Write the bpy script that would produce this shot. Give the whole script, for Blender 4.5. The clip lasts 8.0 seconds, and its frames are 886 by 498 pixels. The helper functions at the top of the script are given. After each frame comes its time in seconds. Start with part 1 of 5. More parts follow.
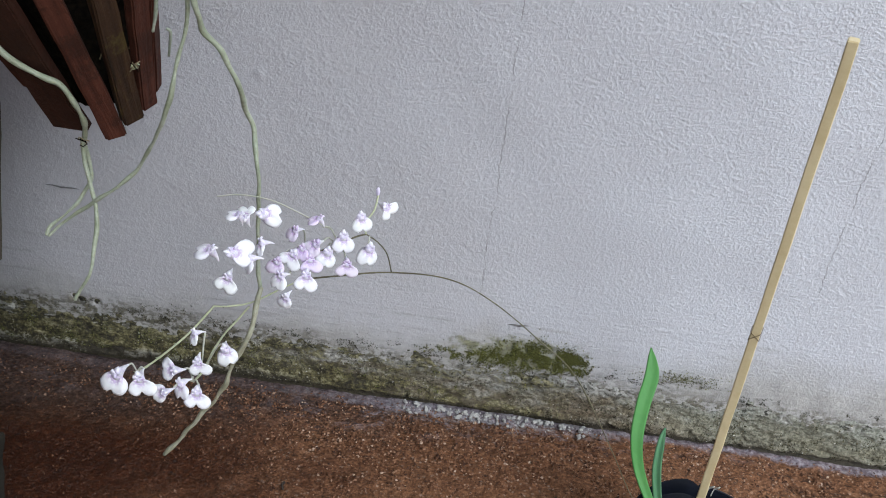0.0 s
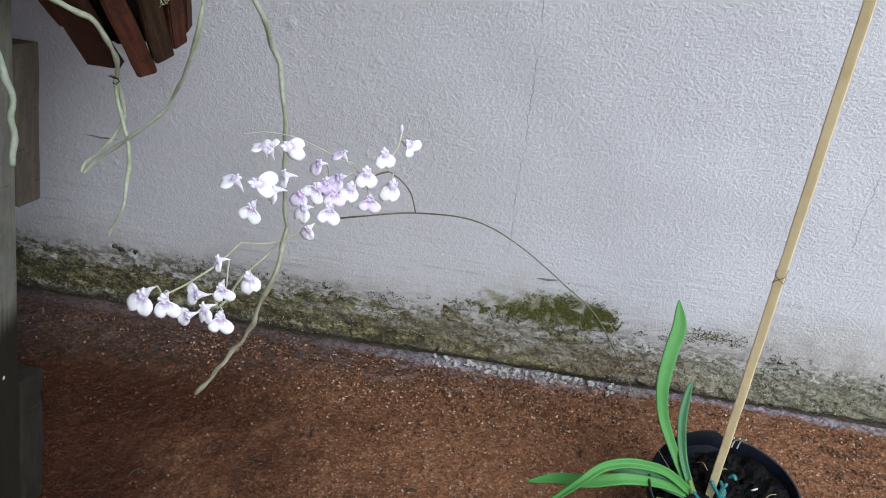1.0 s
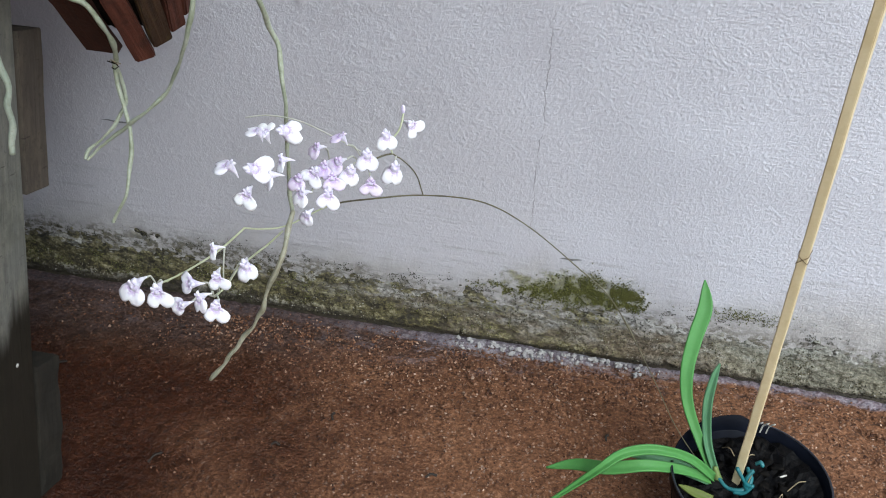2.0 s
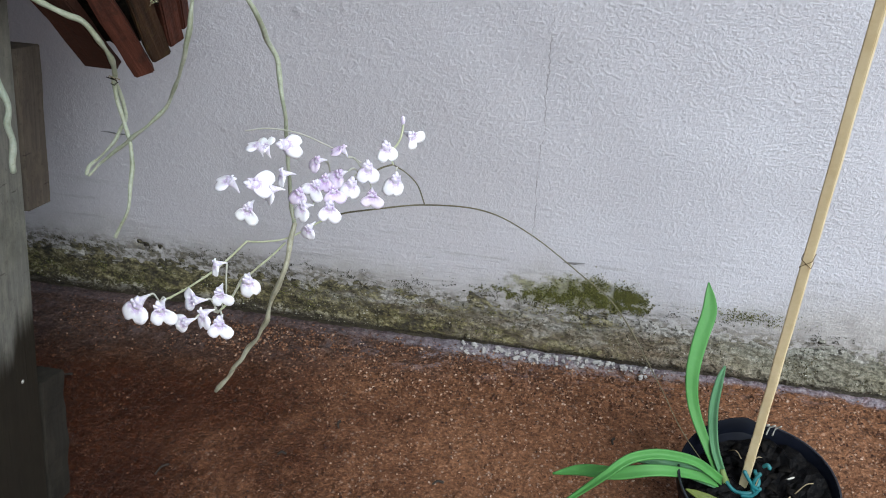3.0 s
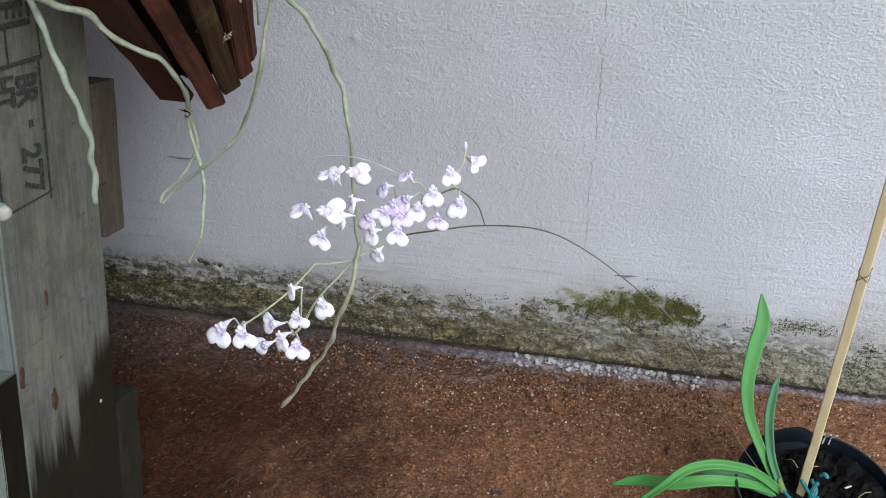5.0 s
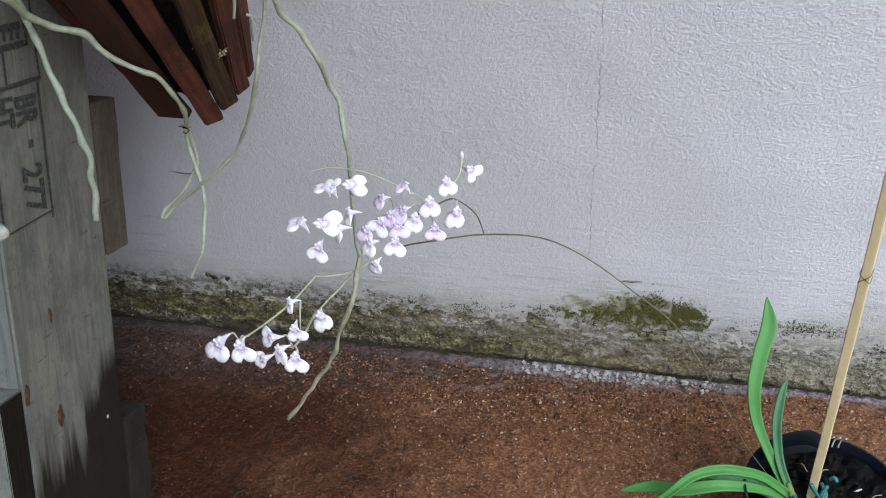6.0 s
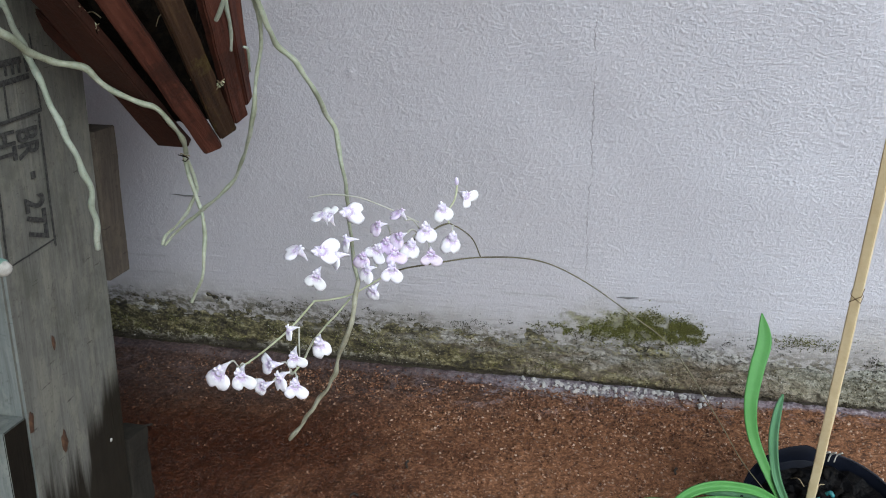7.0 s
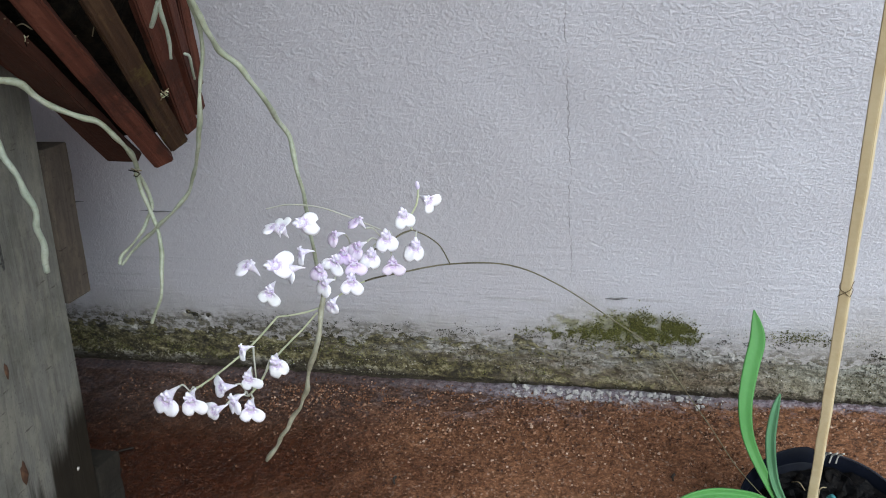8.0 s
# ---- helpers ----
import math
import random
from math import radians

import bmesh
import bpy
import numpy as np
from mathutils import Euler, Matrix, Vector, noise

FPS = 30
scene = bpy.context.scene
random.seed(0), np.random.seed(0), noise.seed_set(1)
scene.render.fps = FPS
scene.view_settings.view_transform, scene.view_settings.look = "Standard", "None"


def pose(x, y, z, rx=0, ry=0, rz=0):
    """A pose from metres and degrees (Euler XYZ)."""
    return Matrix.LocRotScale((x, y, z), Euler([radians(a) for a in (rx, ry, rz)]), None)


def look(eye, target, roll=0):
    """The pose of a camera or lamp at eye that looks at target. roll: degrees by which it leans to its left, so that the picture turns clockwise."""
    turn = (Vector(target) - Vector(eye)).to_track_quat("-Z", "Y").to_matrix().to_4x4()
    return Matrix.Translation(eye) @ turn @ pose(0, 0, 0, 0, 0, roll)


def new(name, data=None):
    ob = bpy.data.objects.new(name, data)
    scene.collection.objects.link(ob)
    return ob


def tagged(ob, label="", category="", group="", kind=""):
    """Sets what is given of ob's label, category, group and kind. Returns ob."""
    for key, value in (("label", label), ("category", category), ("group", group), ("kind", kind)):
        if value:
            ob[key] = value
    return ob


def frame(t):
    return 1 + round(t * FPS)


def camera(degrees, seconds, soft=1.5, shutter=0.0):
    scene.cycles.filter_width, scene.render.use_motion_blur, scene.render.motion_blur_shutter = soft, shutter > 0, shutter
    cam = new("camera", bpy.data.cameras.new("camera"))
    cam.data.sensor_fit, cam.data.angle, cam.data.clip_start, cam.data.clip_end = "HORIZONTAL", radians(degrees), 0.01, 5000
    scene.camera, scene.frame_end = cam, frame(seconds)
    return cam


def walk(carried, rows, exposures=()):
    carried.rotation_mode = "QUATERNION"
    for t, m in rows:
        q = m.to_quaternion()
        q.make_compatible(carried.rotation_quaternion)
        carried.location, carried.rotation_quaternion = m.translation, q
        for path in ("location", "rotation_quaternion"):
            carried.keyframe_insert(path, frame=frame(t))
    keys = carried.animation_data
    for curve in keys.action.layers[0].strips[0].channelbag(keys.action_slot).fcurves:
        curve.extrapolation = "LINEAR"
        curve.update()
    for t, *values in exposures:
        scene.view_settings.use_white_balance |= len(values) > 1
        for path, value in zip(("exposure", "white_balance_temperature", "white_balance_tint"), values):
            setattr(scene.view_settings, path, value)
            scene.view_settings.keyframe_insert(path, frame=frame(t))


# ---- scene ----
cam = camera(51.3, 8.0, soft=1.0)
PATH = [
    (0, (0.09116, 0.17523, 0.57086), (0.06244, 0.98977, -0.00853), 6.815),
    (0.2, (0.08683, 0.16972, 0.57359), (0.06228, 0.98432, -0.00590), 7.022),
    (0.5, (0.08883, 0.16286, 0.56414), (0.05302, 0.97076, -0.02410), 6.732),
    (0.7, (0.09642, 0.15698, 0.55646), (0.05070, 0.96134, -0.03592), 6.380),
    (1, (0.10808, 0.15735, 0.55305), (0.03243, 0.95750, -0.04196), 5.436),
    (1.2, (0.11904, 0.16187, 0.55294), (0.02265, 0.95587, -0.04730), 4.601),
    (1.5, (0.12475, 0.17054, 0.55378), (0.01500, 0.95464, -0.05708), 3.975),
    (1.7, (0.13094, 0.17211, 0.55008), (0.01129, 0.95138, -0.06509), 3.205),
    (2.8, (0.12965, 0.19025, 0.54936), (0.00361, 0.95797, -0.07891), 1.273),
    (3, (0.13026, 0.18142, 0.55466), (0.00001, 0.95285, -0.06819), 1.160),
    (3.2, (0.13008, 0.17719, 0.56156), (-0.00266, 0.94736, -0.06231), 0.973),
    (3.5, (0.12343, 0.17162, 0.56602), (-0.00769, 0.94296, -0.05674), 1.384),
    (3.7, (0.11606, 0.16874, 0.56105), (-0.00995, 0.94550, -0.05601), 1.554),
    (4, (0.11323, 0.16382, 0.56936), (-0.03991, 0.93308, -0.05094), 0.711),
    (4.2, (0.11643, 0.16854, 0.56600), (-0.04143, 0.93706, -0.05405), 0.192),
    (4.5, (0.11497, 0.16776, 0.57306), (-0.04385, 0.93537, -0.04787), -0.813),
    (4.7, (0.11258, 0.16848, 0.57110), (-0.04608, 0.93740, -0.04825), -0.897),
    (5.8, (0.12710, 0.17405, 0.57730), (-0.05976, 0.93882, -0.03931), -3.489),
    (6, (0.12560, 0.17260, 0.57343), (-0.05928, 0.94183, -0.03821), -3.447),
    (6.2, (0.12750, 0.17482, 0.57914), (-0.06045, 0.93956, -0.03718), -3.713),
    (6.5, (0.13117, 0.16798, 0.58360), (-0.06547, 0.93619, -0.02566), -3.897),
    (7, (0.12933, 0.17389, 0.58616), (-0.05834, 0.94633, -0.02056), -4.204),
    (7.2, (0.13062, 0.17638, 0.58508), (-0.05601, 0.94913, -0.02157), -4.582),
    (7.5, (0.13014, 0.17820, 0.58212), (-0.05174, 0.95452, -0.02141), -4.874),
    (7.7, (0.13583, 0.18352, 0.57518), (-0.05403, 0.96255, -0.02237), -5.496),
    (8, (0.15146, 0.20011, 0.57003), (-0.05258, 0.97187, -0.03226), -7.237),
]
walk(cam, [(t, look(eye, target, roll)) for t, eye, target, roll in PATH],
     exposures=((0.0, 0.31), (0.6, 0.38), (1.4, 0.50), (4.5, 0.51), (6.5, 0.44), (8.0, 0.39)))

# ---- light: a bright overcast sky, strongest from the open side on the right ----
world = bpy.data.worlds.new("overcast_sky")
scene.world = world
world.use_nodes = True
wn = world.node_tree.nodes
sky = wn.new("ShaderNodeTexSky")
sky.sky_type, sky.sun_disc = "NISHITA", False
sky.sun_elevation, sky.sun_rotation = radians(51), radians(151)
sky.air_density, sky.dust_density, sky.ozone_density = 1.0, 3.0, 1.0
wn["Background"].inputs["Strength"].default_value = 0.085
world.node_tree.links.new(sky.outputs[0], wn["Background"].inputs["Color"])
sun = new("sun", bpy.data.lights.new("sun", "SUN"))
sun.data.energy, sun.data.angle, sun.data.color = 4.6, radians(60), (0.850, 0.960, 1.0)
sun.matrix_world = look((1.32, -1.65, 3.60), (0, 0.75, 0.2))


# ---- numeric noise for relief ----
def lattice(x, y, cell, seed):
    """Smooth noise of -1..1 on a square lattice."""
    rng = np.random.default_rng(seed)
    table = rng.uniform(-1, 1, (256, 256))
    px, py = x / cell, y / cell
    ix, iy = np.floor(px).astype(int), np.floor(py).astype(int)
    fx, fy = px - ix, py - iy
    fx, fy = fx * fx * (3 - 2 * fx), fy * fy * (3 - 2 * fy)
    a, b = table[ix % 256, iy % 256], table[(ix + 1) % 256, iy % 256]
    c, d = table[ix % 256, (iy + 1) % 256], table[(ix + 1) % 256, (iy + 1) % 256]
    return (a * (1 - fx) + b * fx) * (1 - fy) + (c * (1 - fx) + d * fx) * fy


def smooth(x, lo, hi):
    s = np.clip((x - lo) / (hi - lo), 0, 1)
    return s * s * (3 - 2 * s)


def spread(lo, hi, step, far):
    """Even steps from lo to hi, then ever wider ones out to -far and far."""
    out = [0.01 * 1.6 ** k for k in range(40)]
    return np.array([lo - d for d in reversed(out) if lo - d > -far] + list(np.arange(lo, hi, step)) + [hi + d for d in out if hi + d < far])


def grid_mesh(name, points, rows, cols):
    """A mesh from an array of rows x cols points."""
    n = np.arange(rows * cols).reshape(rows, cols)
    faces = np.stack([n[:-1, :-1], n[:-1, 1:], n[1:, 1:], n[1:, :-1]], -1).reshape(-1, 4)
    me = bpy.data.meshes.new(name)
    me.from_pydata(points.reshape(-1, 3).tolist(), [], faces.tolist())
    me.polygons.foreach_set("use_smooth", [True] * len(me.polygons))
    return me


# ---- materials ----
class Nodes:
    """A short way to write node materials."""

    def __init__(self, name):
        self.mat = bpy.data.materials.new(name)
        self.mat.use_nodes = True
        self.tree = self.mat.node_tree
        self.bsdf = self.tree.nodes["Principled BSDF"]
        self.out = self.tree.nodes["Material Output"]
        self.coord = self.tree.nodes.new("ShaderNodeTexCoord")

    def link(self, a, socket):
        self.tree.links.new(a, socket)

    def set(self, **values):
        for key, value in values.items():
            socket = self.bsdf.inputs[key.replace("_", " ")]
            if hasattr(value, "links"):
                self.link(value, socket)
            else:
                socket.default_value = (*value, 1) if isinstance(value, tuple) and socket.type == "RGBA" else value
        return self

    def place(self, scale=(1, 1, 1), where="Object", shift=(0, 0, 0)):
        m = self.tree.nodes.new("ShaderNodeMapping")
        m.inputs["Scale"].default_value, m.inputs["Location"].default_value = scale, shift
        self.link(self.coord.outputs[where], m.inputs["Vector"])
        return m.outputs[0]

    def noise(self, scale, detail=4, rough=0.6, vector=None, distort=0.0):
        n = self.tree.nodes.new("ShaderNodeTexNoise")
        n.inputs["Scale"].default_value, n.inputs["Detail"].default_value = scale, detail
        n.inputs["Roughness"].default_value, n.inputs["Distortion"].default_value = rough, distort
        self.link(vector or self.coord.outputs["Object"], n.inputs["Vector"])
        return n.outputs["Fac"]

    def cells(self, scale, out="Distance", vector=None):
        n = self.tree.nodes.new("ShaderNodeTexVoronoi")
        n.inputs["Scale"].default_value = scale
        self.link(vector or self.coord.outputs["Object"], n.inputs["Vector"])
        return n.outputs[out]

    def ramp(self, fac, stops):
        r = self.tree.nodes.new("ShaderNodeValToRGB")
        while len(r.color_ramp.elements) < len(stops):
            r.color_ramp.elements.new(0.5)
        for e, (p, c) in zip(r.color_ramp.elements, stops):
            e.position, e.color = p, (*c, 1) if isinstance(c, tuple) else (c, c, c, 1)
        self.link(fac, r.inputs[0])
        return r.outputs[0]

    def mix(self, fac, a, b, blend="MIX"):
        m = self.tree.nodes.new("ShaderNodeMix")
        m.data_type, m.blend_type = "RGBA", blend
        for socket, value in ((m.inputs[0], fac), (m.inputs[6], a), (m.inputs[7], b)):
            if hasattr(value, "links"):
                self.link(value, socket)
            else:
                socket.default_value = (*value, 1) if isinstance(value, tuple) else value
        return m.outputs[2]

    def maths(self, op, a, b=0.0, c=0.0):
        m = self.tree.nodes.new("ShaderNodeMath")
        m.operation = op
        for socket, value in zip(m.inputs, (a, b, c)):
            if hasattr(value, "links"):
                self.link(value, socket)
            else:
                socket.default_value = value
        return m.outputs[0]

    def axis(self, letter, where="Object"):
        s = self.tree.nodes.new("ShaderNodeSeparateXYZ")
        self.link(self.coord.outputs[where], s.inputs[0])
        return s.outputs[letter]

    def band(self, value, lo, hi):
        """0 at lo, 1 at hi, smooth between."""
        m = self.tree.nodes.new("ShaderNodeMapRange")
        m.interpolation_type = "SMOOTHSTEP"
        self.link(value, m.inputs[0])
        m.inputs[1].default_value, m.inputs[2].default_value = lo, hi
        return m.outputs[0]

    def chance(self):
        return self.tree.nodes.new("ShaderNodeObjectInfo").outputs["Random"]

    def damp_shade(self):
        """1 where the floor is damp and where shade by the pallet is painted in."""
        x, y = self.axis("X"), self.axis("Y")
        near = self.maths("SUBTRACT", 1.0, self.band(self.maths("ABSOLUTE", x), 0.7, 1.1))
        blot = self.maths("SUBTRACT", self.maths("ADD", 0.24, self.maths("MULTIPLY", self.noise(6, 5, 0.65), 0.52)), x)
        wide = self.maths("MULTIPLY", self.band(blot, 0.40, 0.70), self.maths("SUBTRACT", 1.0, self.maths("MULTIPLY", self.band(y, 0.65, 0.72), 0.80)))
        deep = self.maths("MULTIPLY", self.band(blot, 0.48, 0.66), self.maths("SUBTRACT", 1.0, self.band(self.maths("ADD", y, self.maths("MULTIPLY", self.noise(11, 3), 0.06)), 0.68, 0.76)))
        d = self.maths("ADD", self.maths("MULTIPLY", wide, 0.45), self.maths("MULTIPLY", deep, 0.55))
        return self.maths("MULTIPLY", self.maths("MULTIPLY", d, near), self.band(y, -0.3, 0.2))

    def bump(self, height, strength, distance):
        b = self.tree.nodes.new("ShaderNodeBump")
        b.inputs["Strength"].default_value, b.inputs["Distance"].default_value = strength, distance
        self.link(height, b.inputs["Height"])
        self.link(b.outputs[0], self.bsdf.inputs["Normal"])
        return self


def plaster():
    n = Nodes("painted_plaster")
    z, x = n.axis("Z"), n.axis("X")
    # uneven paint, with the dimmer, warmer light of the left side put into its colour
    side_shade = n.maths("ADD", n.maths("MULTIPLY", n.noise(2.6, 4), 0.75), n.maths("MULTIPLY", n.band(x, -0.22, 0.30), 0.5))
    tone = n.mix(n.band(side_shade, 0.30, 0.95), (0.441, 0.429, 0.463), (0.498, 0.502, 0.559))
    tone = n.mix(n.maths("MULTIPLY", n.band(n.noise(420, 3), 0.5, 0.8), 0.25), tone, (0.3465, 0.3388, 0.3619))
    # rising damp and dirt, in an uneven front above the foot of the wall
    front = n.maths("ADD", z, n.maths("MULTIPLY", n.noise(14, 5, 0.65), -0.10))
    front = n.maths("SUBTRACT", front, n.maths("MULTIPLY", n.band(x, 0.22, 0.36), 0.022))
    dirt = n.maths("SUBTRACT", 1.0, n.band(front, -0.015, 0.055))
    tone = n.mix(n.maths("MULTIPLY", dirt, 0.66), tone, n.ramp(n.noise(60, 5), [(0.3, (0.1925, 0.1771, 0.1502)), (0.7, (0.385, 0.3657, 0.3388))]))
    streak = n.band(n.noise(1.0, 5, 0.7, n.place((14, 1, 160))), 0.56, 0.70)
    low = n.maths("SUBTRACT", 1.0, n.band(z, 0.06, 0.16))
    tone = n.mix(n.maths("MULTIPLY", n.maths("MULTIPLY", streak, low), 0.65), tone, (0.2772, 0.2695, 0.2772))
    # a thin green film round the moss
    far_x, far_z = n.maths("DIVIDE", n.maths("SUBTRACT", x, 0.146), 0.064), n.maths("DIVIDE", n.maths("SUBTRACT", z, 0.068), 0.020)
    reach = n.maths("ADD", n.maths("MULTIPLY", far_x, far_x), n.maths("MULTIPLY", far_z, far_z))
    reach = n.maths("ADD", reach, n.maths("MULTIPLY", n.maths("SUBTRACT", n.noise(60, 5, 0.72), 0.5), 4.2))
    tone = n.mix(n.maths("MULTIPLY", n.maths("SUBTRACT", 1.0, n.band(reach, 0.1, 1.0)), 0.80), tone, n.ramp(n.noise(330, 4, 0.65), [(0.38, (0.075, 0.075, 0.024)), (0.62, (0.235, 0.235, 0.115))]))
    # soot and algae creeping up out of the foot on the sheltered side
    creep = n.maths("ADD", n.maths("ADD", z, n.maths("MULTIPLY", n.noise(40, 5, 0.7), -0.040)), n.maths("MULTIPLY", n.band(x, -0.20, 0.12), 0.012))
    creep = n.maths("MULTIPLY", n.maths("SUBTRACT", 1.0, n.band(creep, 0.030, 0.052)), n.band(n.noise(1.0, 4, 0.66, n.place((190, 190, 260))), 0.40, 0.58))
    tone = n.mix(n.maths("MULTIPLY", creep, 0.85), tone, n.ramp(n.noise(300, 3), [(0.35, (0.022, 0.019, 0.010)), (0.65, (0.110, 0.095, 0.050))]))
    # hairline cracks, broken here and there
    line = n.tree.nodes.new("ShaderNodeCombineXYZ")
    n.link(z, line.inputs[2])
    for at, shift in ((0.104, 0.0), (0.354, 3.7)):
        wob = n.maths("ADD", n.maths("MULTIPLY", n.maths("SUBTRACT", n.noise(16 + shift, 6, 0.7, line.outputs[0]), 0.5), 0.022), at)
        gap = n.maths("ABSOLUTE", n.maths("SUBTRACT", x, wob))
        mask = n.maths("MULTIPLY", n.maths("SUBTRACT", 1.0, n.band(gap, 0.0001, 0.0006)), n.band(z, 0.09, 0.15))
        mask = n.maths("MULTIPLY", mask, n.band(n.noise(55, 2), 0.36, 0.54))
        tone = n.mix(n.maths("MULTIPLY", mask, 0.6), tone, (0.1155, 0.1078, 0.104))
    n.set(Base_Color=tone, Roughness=0.62)
    # a fine sand finish, worn smoother low down and on the sheltered side
    sand = n.maths("ADD", n.band(n.noise(1.0, 4, 0.62, n.place((430, 430, 560))), 0.36, 0.70), n.maths("MULTIPLY", n.noise(140, 3), 0.5))
    sand = n.maths("ADD", sand, n.maths("MULTIPLY", n.noise(1.0, 2, 0.6, n.place((900, 900, 1000))), 0.35))
    wear_shade = n.maths("ADD", n.maths("MULTIPLY", n.band(n.maths("ADD", z, n.maths("MULTIPLY", x, 0.5)), 0.06, 0.36), 0.58), 0.44)
    trowel = n.maths("MULTIPLY", n.noise(1.0, 4, 0.6, n.place((22, 22, 230))), n.maths("SUBTRACT", 1.0, n.band(z, 0.09, 0.22)))
    n.bump(n.maths("ADD", n.maths("MULTIPLY", sand, wear_shade), n.maths("MULTIPLY", trowel, 2.0)), 0.56, 0.00090)
    return n.mat


def mortar():
    n = Nodes("mossy_mortar")
    x, z = n.axis("X"), n.axis("Z")
    fine = n.noise(1.0, 4, 0.62, n.place((330, 330, 420)))
    mid = n.noise(1.0, 4, 0.6, n.place((60, 60, 130)))
    cloud = n.noise(1.0, 5, 0.62, n.place((16, 16, 48)))
    wavy = n.maths("ADD", z, n.maths("MULTIPLY", n.maths("SUBTRACT", mid, 0.5), 0.030))
    # grey cement, weathered paler towards the paint above
    grey = n.ramp(n.maths("ADD", n.maths("MULTIPLY", fine, 0.55), n.maths("MULTIPLY", mid, 0.45)), [(0.40, (0.090, 0.084, 0.068)), (0.50, (0.200, 0.194, 0.172)), (0.60, (0.310, 0.306, 0.292))])
    bare = n.maths("ADD", wavy, n.maths("MULTIPLY", n.band(x, -0.02, 0.16), 0.005))
    tone = n.mix(n.maths("MULTIPLY", n.band(bare, 0.032, 0.052), 0.62), grey, (0.330, 0.322, 0.315))
    # earthy brown splash over the lower half
    earth = n.ramp(n.maths("ADD", n.maths("MULTIPLY", fine, 0.6), n.maths("MULTIPLY", cloud, 0.4)), [(0.38, (0.060, 0.044, 0.026)), (0.51, (0.152, 0.118, 0.076)), (0.62, (0.250, 0.205, 0.148))])
    splash = n.maths("SUBTRACT", 1.0, n.band(bare, 0.014, 0.044))
    tone = n.mix(n.maths("MULTIPLY", splash, n.maths("ADD", 0.80, n.maths("MULTIPLY", n.band(cloud, 0.40, 0.60), 0.18))), tone, earth)
    # brown rust-coloured dirt in broad patches
    rust = n.maths("MULTIPLY", n.band(n.noise(1.0, 4, 0.6, n.place((12, 12, 40), shift=(5, 0, 2))), 0.44, 0.60), n.maths("SUBTRACT", 1.0, n.band(wavy, 0.030, 0.048)))
    tone = n.mix(n.maths("MULTIPLY", rust, 0.6), tone, n.ramp(fine, [(0.40, (0.052, 0.034, 0.018)), (0.60, (0.170, 0.122, 0.078))]))
    # a thin green-grey film further out
    tone = n.mix(n.maths("MULTIPLY", n.band(n.maths("ADD", x, n.maths("MULTIPLY", cloud, 0.1)), 0.27, 0.38), 0.55), tone, n.ramp(fine, [(0.38, (0.078, 0.083, 0.058)), (0.62, (0.205, 0.212, 0.176))]))
    # green-black algae, thick on the sheltered side, in patches further on
    algae = n.ramp(n.maths("ADD", n.maths("MULTIPLY", fine, 0.5), n.maths("MULTIPLY", mid, 0.5)), [(0.40, (0.010, 0.008, 0.004)), (0.47, (0.040, 0.033, 0.012)), (0.54, (0.110, 0.094, 0.036)), (0.63, (0.250, 0.226, 0.140))])
    patch = n.band(n.maths("ADD", cloud, n.maths("MULTIPLY", n.maths("SUBTRACT", fine, 0.5), 0.5)), 0.50, 0.60)
    lush = n.maths("ADD", n.maths("ADD", n.maths("MULTIPLY", cloud, 0.75), n.maths("MULTIPLY", fine, 0.35)), n.maths("ADD", n.maths("MULTIPLY", x, -0.55), 0.03))
    lush = n.maths("ADD", lush, n.maths("MULTIPLY", n.band(n.maths("ABSOLUTE", n.maths("SUBTRACT", wavy, 0.030)), 0.004, 0.016), 0.06))
    grown = n.maths("MULTIPLY", n.maths("MAXIMUM", n.maths("MULTIPLY", n.band(lush, 0.50, 0.62), 0.92), n.maths("MULTIPLY", patch, 0.42)), n.maths("SUBTRACT", 1.0, n.maths("MULTIPLY", n.band(x, 0.20, 0.32), 0.45)))
    tone = n.mix(grown, tone, algae)
    # bare plaster that shows through in flakes
    flake = n.maths("MULTIPLY", n.band(n.noise(1.0, 5, 0.66, n.place((30, 30, 75), shift=(3, 0, 1))), 0.56, 0.61), n.band(wavy, 0.020, 0.036))
    tone = n.mix(n.maths("MULTIPLY", flake, 0.75), tone, n.mix(n.band(fine, 0.42, 0.60), (0.231, 0.2194, 0.2041), (0.4004, 0.3889, 0.3773)))
    # a line of bare lime low on the shaded side
    lime = n.maths("MULTIPLY", n.band(n.maths("ADD", n.maths("MULTIPLY", fine, 0.5), n.maths("MULTIPLY", mid, 0.5)), 0.50, 0.55), n.maths("MULTIPLY", n.band(z, 0.005, 0.009), n.maths("SUBTRACT", 1.0, n.band(z, 0.013, 0.018))))
    lime = n.maths("MULTIPLY", lime, n.maths("SUBTRACT", 1.0, n.band(x, -0.14, -0.02)))
    tone = n.mix(n.maths("MULTIPLY", lime, 0.7), tone, (0.3542, 0.3388, 0.308))
    # soot-black pits, most of them along the upper edge
    fringe = n.maths("SUBTRACT", 1.0, n.band(n.maths("ABSOLUTE", n.maths("SUBTRACT", wavy, 0.047)), 0.004, 0.013))
    pit = n.maths("MULTIPLY", n.band(n.noise(1.0, 3, 0.62, n.place((210, 210, 290), shift=(1, 0, 4))), 0.555, 0.61), n.maths("MULTIPLY", n.maths("ADD", 0.38, n.maths("MULTIPLY", fringe, 0.62)), n.band(n.noise(55, 4, 0.7), 0.43, 0.52)))
    tone = n.mix(n.maths("MULTIPLY", pit, 0.9), tone, (0.01232, 0.01078, 0.00693))
